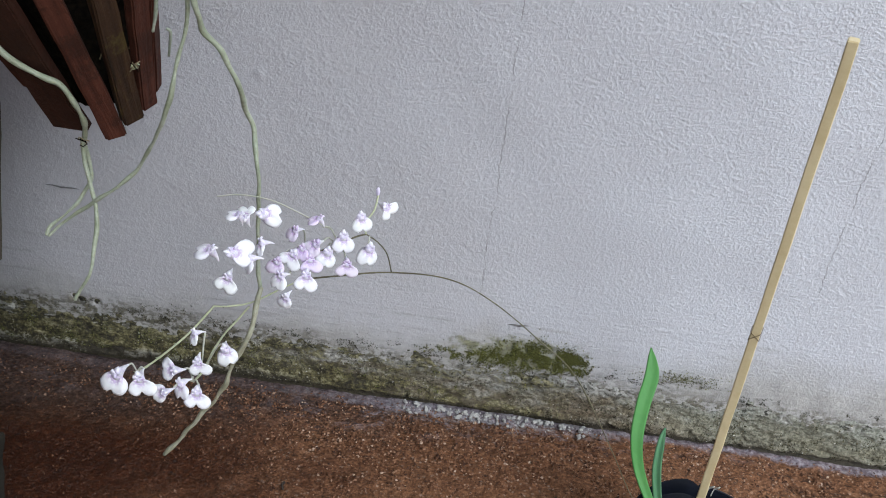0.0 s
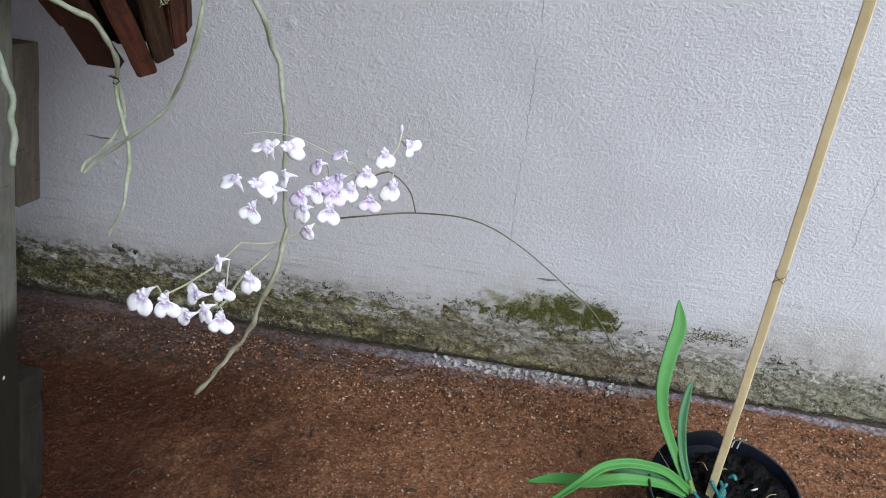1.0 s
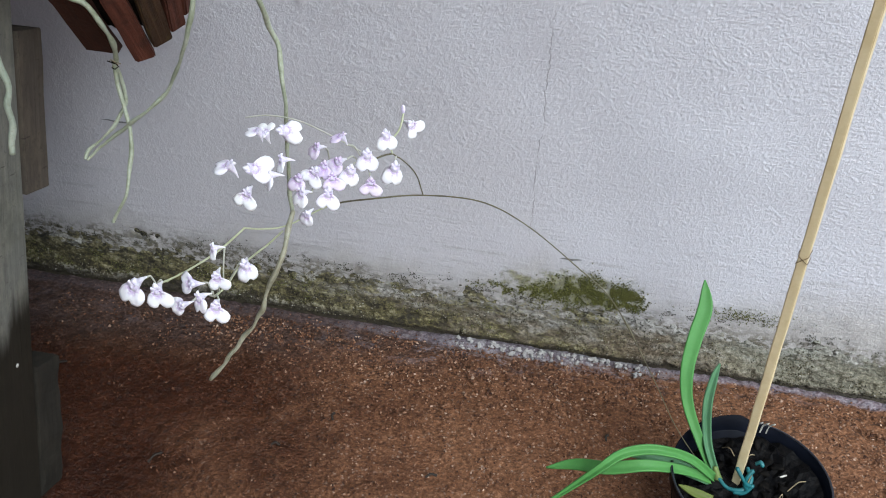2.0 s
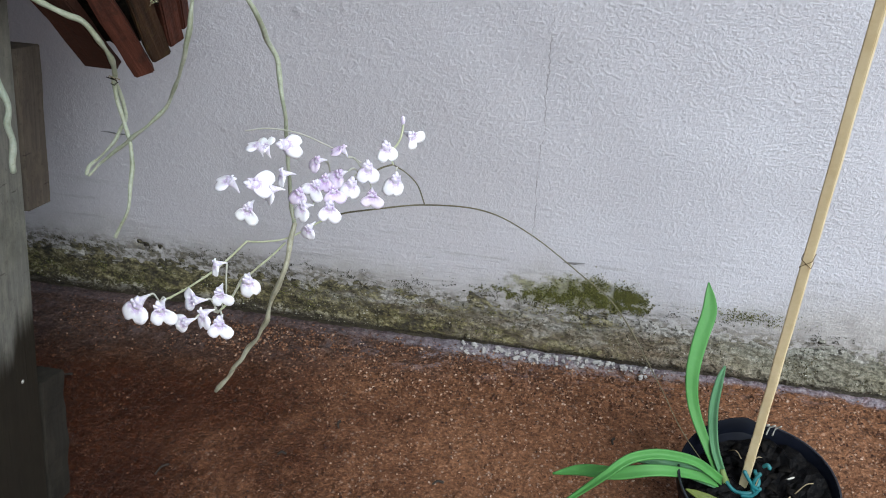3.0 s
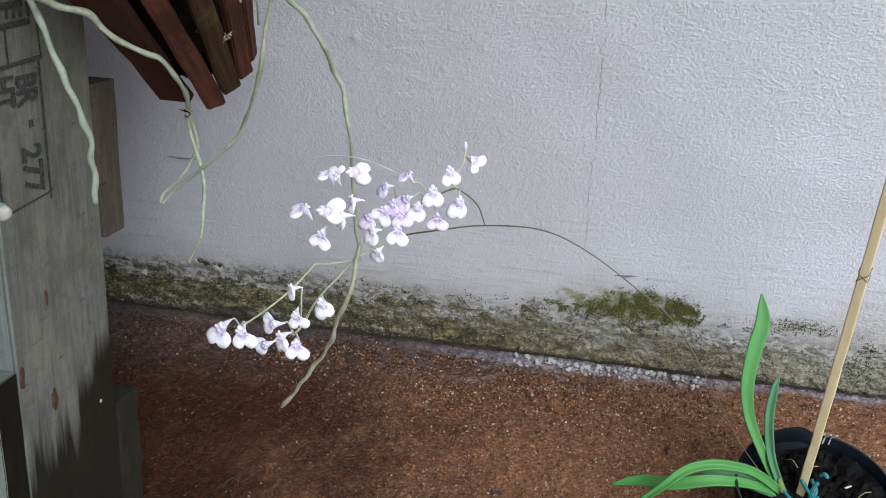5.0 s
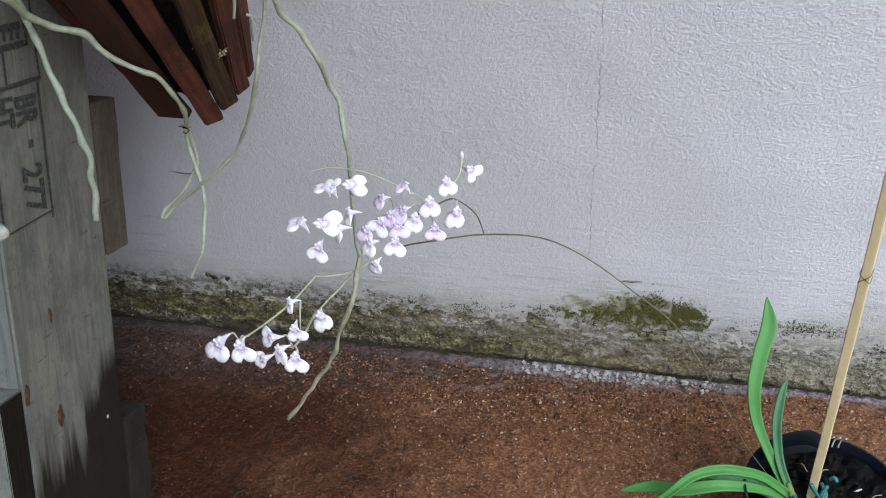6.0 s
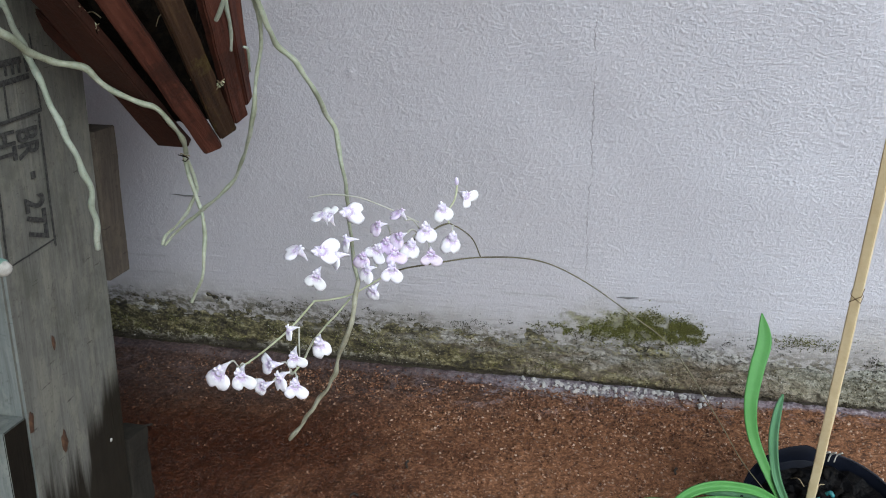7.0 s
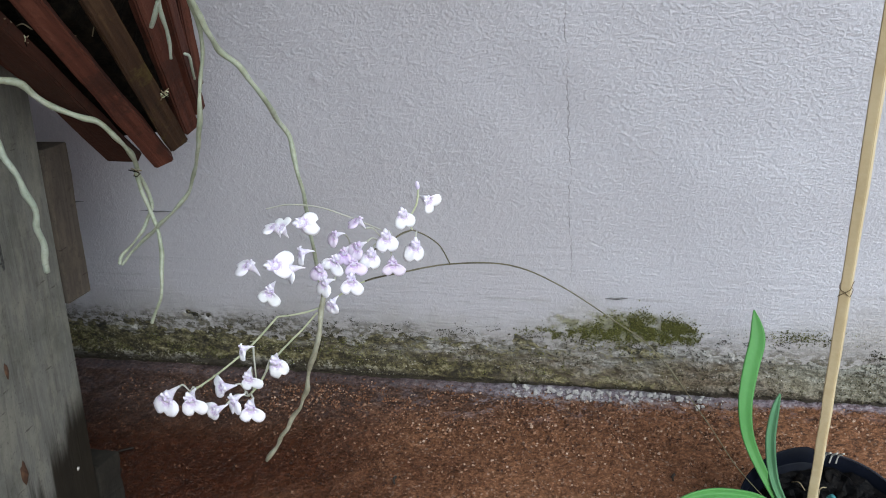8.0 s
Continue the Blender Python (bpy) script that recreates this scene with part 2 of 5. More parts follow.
    # black dirt and a painted contact shadow in the joint with the floor
    joint_dirt_shade = n.maths("ADD", n.maths("ADD", z, n.maths("MULTIPLY", n.maths("SUBTRACT", cloud, 0.5), 0.022)), n.maths("MULTIPLY", n.band(x, -0.14, 0.08), 0.008))
    joint_dirt_shade = n.maths("SUBTRACT", 1.0, n.band(joint_dirt_shade, 0.010, 0.0165))
    tone = n.mix(n.maths("MULTIPLY", joint_dirt_shade, 0.8), tone, (0.030, 0.023, 0.016))
    n.set(Base_Color=tone, Roughness=0.85)
    n.bump(n.maths("SUBTRACT", n.maths("ADD", fine, n.maths("MULTIPLY", mid, 0.9)), n.maths("MULTIPLY", pit, 0.5)), 0.8, 0.0030)
    return n.mat


def cement():
    n = Nodes("red_oxide_cement")
    y, x = n.axis("Y"), n.axis("X")
    base = n.ramp(n.noise(9, 5, 0.65), [(0.3, (0.134, 0.056, 0.026)), (0.55, (0.184, 0.081, 0.040)), (0.75, (0.250, 0.122, 0.063))])
    clump = n.noise(1.0, 4, 0.70, n.place((300, 380, 300)))
    grit = n.ramp(clump, [(0.36, (0.025, 0.010, 0.005)), (0.46, (0.104, 0.043, 0.021)), (0.56, (0.184, 0.082, 0.040)), (0.68, (0.350, 0.195, 0.120))])
    tone = n.mix(0.62, base, grit)
    speck = n.maths("MULTIPLY", n.maths("SUBTRACT", 1.0, n.band(n.cells(270), 0.22, 0.36)), n.band(n.noise(210, 2), 0.48, 0.58))
    tone = n.mix(n.maths("MULTIPLY", speck, 0.6), tone, n.ramp(n.noise(900, 1), [(0.3, (0.2002, 0.1232, 0.0847)), (0.7, (0.4312, 0.3388, 0.2849))]))
    # gaps between the chips, darker and more of them near the wall
    gap = n.maths("MULTIPLY", n.band(n.noise(1.0, 4, 0.7, n.place((130, 210, 150))), 0.54, 0.60), n.band(n.maths("ADD", y, n.maths("MULTIPLY", n.noise(9, 3), 0.08)), 0.68, 0.76))
    tone = n.mix(n.maths("MULTIPLY", gap, 0.75), tone, (0.0231, 0.01078, 0.00693))
    # dark clouds, and a purple-grey wash towards the wall
    cloud = n.band(n.noise(1.0, 4, 0.6, n.place((11, 16, 10), shift=(2.0, 0.6, 0))), 0.46, 0.66)
    tone = n.mix(n.maths("MULTIPLY", n.maths("MULTIPLY", cloud, n.maths("SUBTRACT", 1.0, n.band(n.maths("ABSOLUTE", n.maths("ADD", x, 0.6)), 0.55, 0.72))), 0.6), tone, n.mix(1.0, tone, (0.46, 0.38, 0.36), "MULTIPLY"))
    wash = n.maths("ADD", n.maths("ADD", y, n.maths("MULTIPLY", n.maths("SUBTRACT", n.noise(20, 5, 0.68), 0.5), 0.07)), n.maths("MULTIPLY", x, -0.16))
    wash = n.maths("MULTIPLY", n.band(wash, 0.690, 0.735), n.maths("SUBTRACT", 1.0, n.maths("MULTIPLY", n.band(x, 0.05, 0.25), 0.6)))
    here = n.maths("MULTIPLY", n.maths("SUBTRACT", 1.0, n.band(y, 0.80, 0.90)), n.maths("SUBTRACT", 1.0, n.band(n.maths("ABSOLUTE", x), 0.9, 1.6)))
    tone = n.mix(n.maths("MULTIPLY", n.maths("MULTIPLY", wash, here), 0.72), tone, n.ramp(clump, [(0.38, (0.014, 0.010, 0.010)), (0.52, (0.048, 0.033, 0.031)), (0.68, (0.130, 0.098, 0.092))]))
    # a wet film of washed-out cement along the wall, sky reflection painted lavender-grey
    edge = n.maths("ADD", y, n.maths("MULTIPLY", n.maths("SUBTRACT", n.noise(26, 5, 0.7), 0.5), 0.022))
    edge = n.maths("SUBTRACT", edge, n.maths("MULTIPLY", n.band(x, 0.08, 0.30), 0.0045))
    film = n.band(edge, 0.7335, 0.7385)
    dust = n.maths("MULTIPLY", n.band(n.noise(1.0, 5, 0.78, n.place((50, 95, 60))), 0.51, 0.58), n.band(n.maths("ADD", edge, n.maths("MULTIPLY", x, -0.08)), 0.690, 0.728))
    film = n.maths("MAXIMUM", film, n.maths("MULTIPLY", dust, 0.7))
    film = n.maths("MULTIPLY", film, n.maths("SUBTRACT", 1.0, n.band(y, 0.80, 0.90)))
    film = n.maths("MULTIPLY", film, n.maths("ADD", 0.22, n.maths("MULTIPLY", n.band(n.maths("ADD", x, n.maths("MULTIPLY", n.noise(18, 4), 0.1)), -0.04, 0.15), 0.78)))
    film = n.maths("MULTIPLY", film, n.maths("SUBTRACT", 1.0, n.band(n.maths("ABSOLUTE", x), 2.0, 2.8)))
    tone = n.mix(n.maths("MULTIPLY", film, 0.74), tone, n.ramp(n.noise(260, 4, 0.7), [(0.35, (0.080, 0.068, 0.088)), (0.50, (0.215, 0.190, 0.235)), (0.66, (0.400, 0.380, 0.425))]))
    smear = n.maths("MULTIPLY", n.band(x, 0.03, 0.07), n.maths("SUBTRACT", 1.0, n.band(x, 0.19, 0.26)))
    smear = n.maths("MULTIPLY", n.maths("MULTIPLY", smear, n.band(edge, 0.727, 0.738)), n.band(n.noise(1.0, 4, 0.7, n.place((90, 140, 90))), 0.45, 0.58))
    tone = n.mix(n.maths("MULTIPLY", n.maths("MULTIPLY", smear, here), 0.8), tone, n.ramp(n.noise(380, 4, 0.7), [(0.36, (0.150, 0.132, 0.150)), (0.52, (0.330, 0.312, 0.340)), (0.64, (0.470, 0.455, 0.470))]))
    # damp, plus painted shade that deepens towards the pallet
    damp_shade = n.damp_shade()
    tone = n.mix(damp_shade, tone, n.mix(1.0, tone, (0.285, 0.170, 0.115), "MULTIPLY"))
    rough = n.maths("SUBTRACT", 0.62, n.maths("MULTIPLY", n.maths("MAXIMUM", film, damp_shade), 0.30))
    n.set(Base_Color=tone, Roughness=rough, Specular_IOR_Level=0.22)
    n.bump(n.maths("ADD", n.maths("ADD", n.maths("MULTIPLY", clump, 0.6), n.maths("MULTIPLY", n.noise(520, 3, 0.65), 0.6)), n.maths("MULTIPLY", n.noise(60, 3), 0.5)), 1.0, 0.0036)
    return n.mat


def grey_wood(name, dark=1.0, tint=(1.0, 1.0, 1.0)):
    """Weathered sawn timber with its grain along z."""
    n = Nodes(name)
    k = lambda c: tuple(v * dark * w for v, w in zip(c, tint))
    grain = n.noise(1.0, 7, 0.72, n.place((150, 150, 9)), 1.6)
    tone = n.ramp(grain, [(0.25, k((0.08085, 0.07854, 0.0693))), (0.5, k((0.1232, 0.1217, 0.1093))), (0.78, k((0.1733, 0.1709, 0.154)))])
    mottle = n.noise(1.0, 6, 0.75, n.place((60, 60, 28)))
    tone = n.mix(n.maths("MULTIPLY", n.band(mottle, 0.44, 0.64), 0.60), tone, k((0.1887, 0.1809, 0.1502)))
    tone = n.mix(n.maths("MULTIPLY", n.band(n.noise(26, 5, 0.7), 0.48, 0.68), 0.55), tone, k((0.08085, 0.08316, 0.06776)))
    tone = n.mix(n.maths("MULTIPLY", n.band(n.noise(130, 5, 0.8), 0.56, 0.68), 0.40), tone, k((0.0539, 0.05236, 0.04466)))
    tone = n.mix(n.maths("MULTIPLY", n.band(n.noise(500, 2), 0.62, 0.72), 0.4), tone, k((0.0462, 0.04235, 0.0385)))
    # short checks across the grain
    tone = n.mix(n.maths("MULTIPLY", n.band(n.noise(1.0, 3, 0.6, n.place((60, 60, 420))), 0.66, 0.72), 0.6), tone, k((0.03465, 0.03234, 0.02772)))
    n.set(Base_Color=tone, Roughness=0.88, Specular_IOR_Level=0.06)
    n.bump(grain, 0.5, 0.0012)
    return n


def stringer_wood():
    n = grey_wood("weathered_grey_timber", 1.02)
    tone = n.bsdf.inputs["Base Color"].links[0].from_socket
    z, y = n.axis("Z"), n.axis("Y")
    # rain-soaked foot of the board, in tongues along the grain
    tongue = n.noise(1.0, 4, 0.6, n.place((110, 110, 7)))
    side_way = n.band(n.maths("ADD", y, n.maths("MULTIPLY", tongue, 0.020)), 0.010, 0.020)
    low_way = n.band(n.maths("ADD", n.maths("MULTIPLY", z, -1.0), n.maths("ADD", n.maths("MULTIPLY", y, 0.6), n.maths("MULTIPLY", tongue, 0.05))), 0.355, 0.385)
    foot_way = n.band(n.maths("ADD", n.maths("MULTIPLY", z, -1.0), n.maths("MULTIPLY", tongue, 0.10)), 0.388, 0.425)
    wet = n.maths("MAXIMUM", n.maths("MULTIPLY", side_way, low_way), foot_way)
    tone = n.mix(n.maths("MULTIPLY", wet, 0.95), tone, n.mix(n.noise(40, 5, 0.7), (0.007, 0.005, 0.0035), (0.0195, 0.015, 0.010)))
    n.set(Base_Color=tone)
    return n.mat


def teak(name, mossy, wear_shade=0.0):
    n = Nodes(name)
    grain = n.noise(1.0, 6, 0.6, n.place((260, 260, 14)), 0.5)
    if mossy:
        tone = n.ramp(grain, [(0.3, (0.01078, 0.00693, 0.00385)), (0.55, (0.0385, 0.02002, 0.01001)), (0.75, (0.0847, 0.05082, 0.0231))])
        tone = n.mix(n.band(n.noise(120, 4), 0.55, 0.7), tone, (0.06545, 0.04774, 0.01386))
    else:
        tone = n.ramp(grain, [(0.3, (0.02926, 0.00847, 0.00539)), (0.55, (0.07546, 0.0231, 0.01386)), (0.78, (0.1155, 0.04158, 0.02541))])
        tone = n.mix(n.maths("MULTIPLY", n.band(n.noise(60, 5, 0.75), 0.48, 0.64), 0.75), tone, (0.0231, 0.00924, 0.00616))
        tone = n.mix(n.maths("MULTIPLY", n.band(n.noise(1.0, 5, 0.7, n.place((300, 300, 60))), 0.62, 0.70), 0.4), tone, (0.154, 0.077, 0.0539))
    tone = n.mix(n.maths("MULTIPLY", n.chance(), 0.35), tone, (0.03465, 0.01309, 0.00847))
    # an overall darkening, which puts the broad slat's shade into its colour
    tone = n.mix(wear_shade, tone, n.mix(n.noise(45, 5, 0.7), (0.00924, 0.00462, 0.00308), (0.04235, 0.01694, 0.01001)))
    n.set(Base_Color=tone, Roughness=0.75, Specular_IOR_Level=0.2)
    n.bump(n.maths("ADD", grain, n.noise(160, 5, 0.75)), 0.7, 0.0016)
    return n.mat


def root_skin(name, a, b, c):
    n = Nodes(name)
    tone = n.ramp(n.noise(70, 5, 0.65), [(0.3, a), (0.55, b), (0.78, c)])
    tone = n.mix(n.maths("MULTIPLY", n.band(n.noise(600, 3), 0.55, 0.7), 0.35), tone, (0.1232, 0.1155, 0.0539))
    n.set(Base_Color=tone, Roughness=0.55, Subsurface_Weight=0.15, Subsurface_Radius=(0.004, 0.003, 0.002))
    n.bump(n.maths("ADD", n.noise(500, 3), n.maths("MULTIPLY", n.noise(160, 3), 1.4)), 0.6, 0.0009)
    return n.mat


def petal(name, pale, deep, throat):
    n = Nodes(name)
    v = n.tree.nodes.new("ShaderNodeVectorMath")
    v.operation = "LENGTH"
    n.link(n.coord.outputs["Object"], v.inputs[0])
    far = v.outputs["Value"]
    tone = n.mix(n.maths("MULTIPLY", n.maths("ADD", n.noise(2.5, 3), 0.3), n.chance()), pale, deep)
    eye = n.maths("MULTIPLY", n.maths("SUBTRACT", 1.0, n.band(far, 0.10, 0.42)), n.band(n.noise(9, 3), 0.34, 0.58))
    tone = n.mix(n.maths("MULTIPLY", eye, 0.8), tone, throat)
    n.set(Base_Color=tone, Roughness=0.55, Subsurface_Weight=0.25, Subsurface_Radius=(0.004, 0.004, 0.004))
    t = n.tree.nodes.new("ShaderNodeBsdfTranslucent")
    n.link(tone, t.inputs[0])
    m = n.tree.nodes.new("ShaderNodeMixShader")
    m.inputs[0].default_value = 0.25
    n.link(n.bsdf.outputs[0], m.inputs[1])
    n.link(t.outputs[0], m.inputs[2])
    n.link(m.outputs[0], n.out.inputs[0])
    return n.mat


def leaf_skin(name, a, b):
    n = Nodes(name)
    tone = n.mix(n.noise(40, 4), a, b)
    tone = n.mix(n.maths("MULTIPLY", n.band(n.noise(1.0, 3, 0.6, n.place((420, 420, 14))), 0.5, 0.7), 0.08), tone, tuple(v * 1.4 for v in b))
    n.set(Base_Color=tone, Roughness=0.6, Specular_IOR_Level=0.3, Subsurface_Weight=0.1, Subsurface_Radius=(0.002, 0.004, 0.001))
    n.bump(n.noise(300, 3), 0.2, 0.0006)
    return n.mat


def plain(name, colour, rough, spots=None, scale=200, bump=0.3, **more):
    n = Nodes(name)
    tone = n.mix(n.band(n.noise(scale, 5, 0.7), 0.35, 0.7), colour, spots or tuple(v * 0.6 for v in colour))
    n.set(Base_Color=tone, Roughness=rough, **more)
    n.bump(n.noise(scale * 1.7, 4), bump, 0.001)
    return n.mat


M_WALL, M_MORTAR, M_FLOOR = plaster(), mortar(), cement()
# one grey wood in lit and shaded copies; the lowest back board is also wet
M_STRINGER, M_BOARD_SKYLIT, M_BOARD_SHADED = stringer_wood(), grey_wood("skylit_grey_board", 1.40, (0.90, 1.0, 1.07)).mat, grey_wood("shaded_deck_board", 0.46, (1.18, 1.0, 0.93)).mat
M_BOARD_WET_SHADED = grey_wood("wet_shaded_deck_board", 0.17, (1.1, 1.0, 0.95)).mat
M_END_GRAIN_SHADED = grey_wood("shaded_end_grain", 0.085, (1.2, 1.0, 0.85)).mat
M_TEAK, M_TEAK_MOSS = teak("red_brown_slat_wood", False), teak("mossy_slat_wood", True)
M_TEAK_SHADED = teak("shaded_slat_wood", False, 0.6)
M_ROOT = root_skin("pale_green_root", (0.2002, 0.2271, 0.154), (0.3234, 0.3542, 0.2695), (0.4466, 0.4697, 0.4004))
M_ROOT_GREY = root_skin("silvery_root", (0.2079, 0.2541, 0.1925), (0.3157, 0.3542, 0.2926), (0.4466, 0.4697, 0.4158))
M_ROOT_TIP = root_skin("blue_green_root", (0.1386, 0.2541, 0.2156), (0.2079, 0.3465, 0.3003), (0.3542, 0.462, 0.4158))
M_ROOT_TAN = root_skin("dry_tan_root", (0.235, 0.230, 0.160), (0.360, 0.355, 0.270), (0.480, 0.475, 0.385))
M_PETAL = petal("white_lilac_petal", (0.95, 0.965, 0.99), (0.90, 0.885, 0.98), (0.38, 0.16, 0.52))
M_HOOD = petal("pale_hood_petal", (0.95, 0.95, 0.99), (0.86, 0.83, 0.96), (0.70, 0.61, 0.86))
M_LILAC = petal("lilac_petal", (0.90, 0.84, 0.96), (0.76, 0.64, 0.89), (0.36, 0.14, 0.50))
M_STEM = plain("green_stem", (0.5082, 0.539, 0.3696), 0.5, (0.385, 0.4235, 0.2618), 90)
M_PEDICEL = plain("pale_lilac_green_stalk", (0.462, 0.462, 0.4158), 0.5, (0.3542, 0.3696, 0.2926), 90)
M_STEM_DRY = plain("olive_brown_stem", (0.115, 0.104, 0.060), 0.6, (0.068, 0.060, 0.037), 90)
M_LEAF = leaf_skin("orchid_leaf", (0.043, 0.162, 0.038), (0.074, 0.232, 0.062))
M_LEAF_DARK = leaf_skin("orchid_leaf_blueish", (0.0462, 0.1309, 0.06545), (0.0847, 0.2002, 0.1001))
M_SHEATH = leaf_skin("pale_leaf_sheath", (0.077, 0.1463, 0.0385), (0.1694, 0.2156, 0.077))
M_LEAF_YELLOW = leaf_skin("yellowing_leaf", (0.0462, 0.077, 0.01155), (0.1155, 0.1309, 0.0231))
# black plastic of pot and rim, bluish sky glare tinted into the base colours
M_POT = plain("black_plastic_blue_sheen", (0.0024, 0.0032, 0.0062), 0.45, (0.0050, 0.0064, 0.0120), 60, 0.15, Specular_IOR_Level=0.06)
M_RIM = plain("glossy_black_plastic", (0.006, 0.007, 0.011), 0.16, (0.012, 0.014, 0.022), 90, 0.3, Specular_IOR_Level=0.6)
M_SOIL = plain("potting_mix", (0.00231, 0.002464, 0.003234), 0.5, (0.0077, 0.00693, 0.00693), 260, 1.0, Specular_IOR_Level=0.05)
M_CHIP = plain("bark_chip", (0.0032, 0.0031, 0.0033), 0.8, (0.0100, 0.0085, 0.0075), 200, 0.6, Specular_IOR_Level=0.05)
M_WHITE = plain("perlite_white", (0.4774, 0.462, 0.4235), 0.8)
M_STAKE = plain("pale_planed_wood", (0.5852, 0.4928, 0.3157), 0.6, (0.5082, 0.4081, 0.2387), 60, 0.3)
M_TIE = plain("teal_plastic_tie", (0.0077, 0.1001, 0.1155), 0.5, (0.01078, 0.1386, 0.154), 80)
M_STRING = plain("brown_string", (0.1001, 0.05775, 0.0231), 0.8)
M_FIBRE = plain("near_black_fibre", (0.00231, 0.001771, 0.001309), 0.95, (0.01078, 0.0077, 0.00462), 260, 0.9, Specular_IOR_Level=0.1)
M_STRAW = plain("dry_fibre", (0.2618, 0.2079, 0.1232), 0.8)
M_INK = plain("black_stamp_ink", (0.01078, 0.01078, 0.01078), 0.85, (0.05775, 0.05621, 0.05236), 420)
M_KNOT = plain("knot_wood", (0.036, 0.014, 0.006), 0.8, (0.085, 0.040, 0.018), 260)
M_CHALK = plain("white_mortar_crumb", (0.56, 0.545, 0.54), 0.85, (0.33, 0.312, 0.315), 420, 0.9)


def island_grit(name, stops, rough, in_damp_shade=False):
    n = Nodes(name)
    g = n.tree.nodes.new("ShaderNodeNewGeometry")
    tone = n.ramp(g.outputs["Random Per Island"], stops)
    # grains take the same painted shade and damp as the floor
    if in_damp_shade:
        tone = n.mix(n.damp_shade(), tone, n.mix(1.0, tone, (0.40, 0.27, 0.20), "MULTIPLY"))
    n.set(Base_Color=tone, Roughness=rough, Specular_IOR_Level=0.3)
    return n.mat


M_GRIT = island_grit("floor_grit", [(0.0, (0.026, 0.010, 0.006)), (0.36, (0.105, 0.044, 0.022)), (0.70, (0.170, 0.079, 0.043)), (0.90, (0.26, 0.148, 0.095)), (1.0, (0.40, 0.29, 0.225))], 0.75, True)
M_GRAINS = island_grit("mortar_grains", [(0.0, (0.010, 0.009, 0.005)), (0.45, (0.055, 0.049, 0.025)), (0.80, (0.120, 0.106, 0.068)), (0.95, (0.22, 0.205, 0.170)), (1.0, (0.40, 0.39, 0.36))], 0.85)
M_MOSS = island_grit("moss_green", [(0.0, (0.010, 0.010, 0.003)), (0.34, (0.046, 0.048, 0.011)), (0.70, (0.112, 0.112, 0.028)), (1.0, (0.26, 0.26, 0.09))], 0.9)
M_ALGAE = island_grit("black_algae", [(0.0, (0.006, 0.005, 0.003)), (0.7, (0.028, 0.024, 0.012)), (1.0, (0.085, 0.075, 0.038))], 0.9)
# for the added wall and roof: dark and warm, to tint the bounced light
M_SIDE = plain("brown_plaster", (0.2772, 0.2079, 0.1848), 0.8, (0.231, 0.1694, 0.1463), 40)
M_TWIG = plain("dark_twig", (0.02156, 0.01386, 0.00924), 0.85)
M_SCRATCH = plain("grey_scratch", (0.154, 0.1502, 0.154), 0.9)
M_HOLE = plain("dark_hole", (0.0154, 0.01155, 0.00924), 0.95)


# ---- mesh helpers ----
def part(name, data, material, parent=None, label="", m=None):
    """Links a mesh (or a bmesh) as one object under a thing or a part."""
    if isinstance(data, bmesh.types.BMesh):
        me = bpy.data.meshes.new(name)
        data.to_mesh(me)
        data.free()
        data = me
    if material and not data.materials:
        data.materials.append(material)
    ob = new(name, data)
    ob.parent = parent
    if m is not None:
        ob.matrix_local = m
    return tagged(ob, label)


def thing(name, label, category, group="", at=(0, 0, 0), m=None):
    ob = new(name)
    ob.empty_display_size = 0.02
    ob.matrix_basis = m if m is not None else Matrix.Translation(at)
    return tagged(ob, label, category, group)


def glide(points, steps=10):
    """A smooth line through the points (Catmull-Rom)."""
    p = [Vector(q) for q in points]
    p = [2 * p[0] - p[1]] + p + [2 * p[-1] - p[-2]]
    line = []
    for a, b, c, d in zip(p, p[1:], p[2:], p[3:]):
        for k in range(steps):
            t = k / steps
            line.append(0.5 * (2 * b + (c - a) * t + (2 * a - 5 * b + 4 * c - d) * t * t + (3 * b - a - 3 * c + d) * t ** 3))
    return line + [p[-2]]


def sweep(line, radius, sides=10, lumps=0.0, seed=0.0, blunt=True):
    """A tube along the line; radius is a function of 0..1."""
    bm = bmesh.new()
    rings, side = [], Vector((0.3, -0.8, 0.5))
    last = len(line) - 1
    for i, q in enumerate(line):
        ahead = (line[min(i + 1, last)] - line[max(i - 1, 0)]).normalized()
        side = (side - ahead * side.dot(ahead)).normalized()
        other = ahead.cross(side)
        r = radius(i / last)
        ring = []
        for k in range(sides):
            a = 2 * math.pi * k / sides
            way = side * math.cos(a) + other * math.sin(a)
            s = 1 + lumps * noise.noise((q + way * r) * 90 + Vector((seed, seed, 0)))
            ring.append(bm.verts.new(q + way * r * s))
        rings.append(ring)
    for a, b in zip(rings, rings[1:]):
        for k in range(sides):
            bm.faces.new((a[k], a[(k + 1) % sides], b[(k + 1) % sides], b[k]))
    for ring, q, back in ((rings[0], line[0], line[1]), (rings[-1], line[-1], line[-2])):
        tip = bm.verts.new(q + (q - back).normalized() * radius(0.5) * (0.7 if blunt else 0.1))
        for k in range(sides):
            bm.faces.new((ring[k], ring[(k + 1) % sides], tip))
    bmesh.ops.recalc_face_normals(bm, faces=bm.faces[:])
    for f in bm.faces:
        f.smooth = True
    return bm


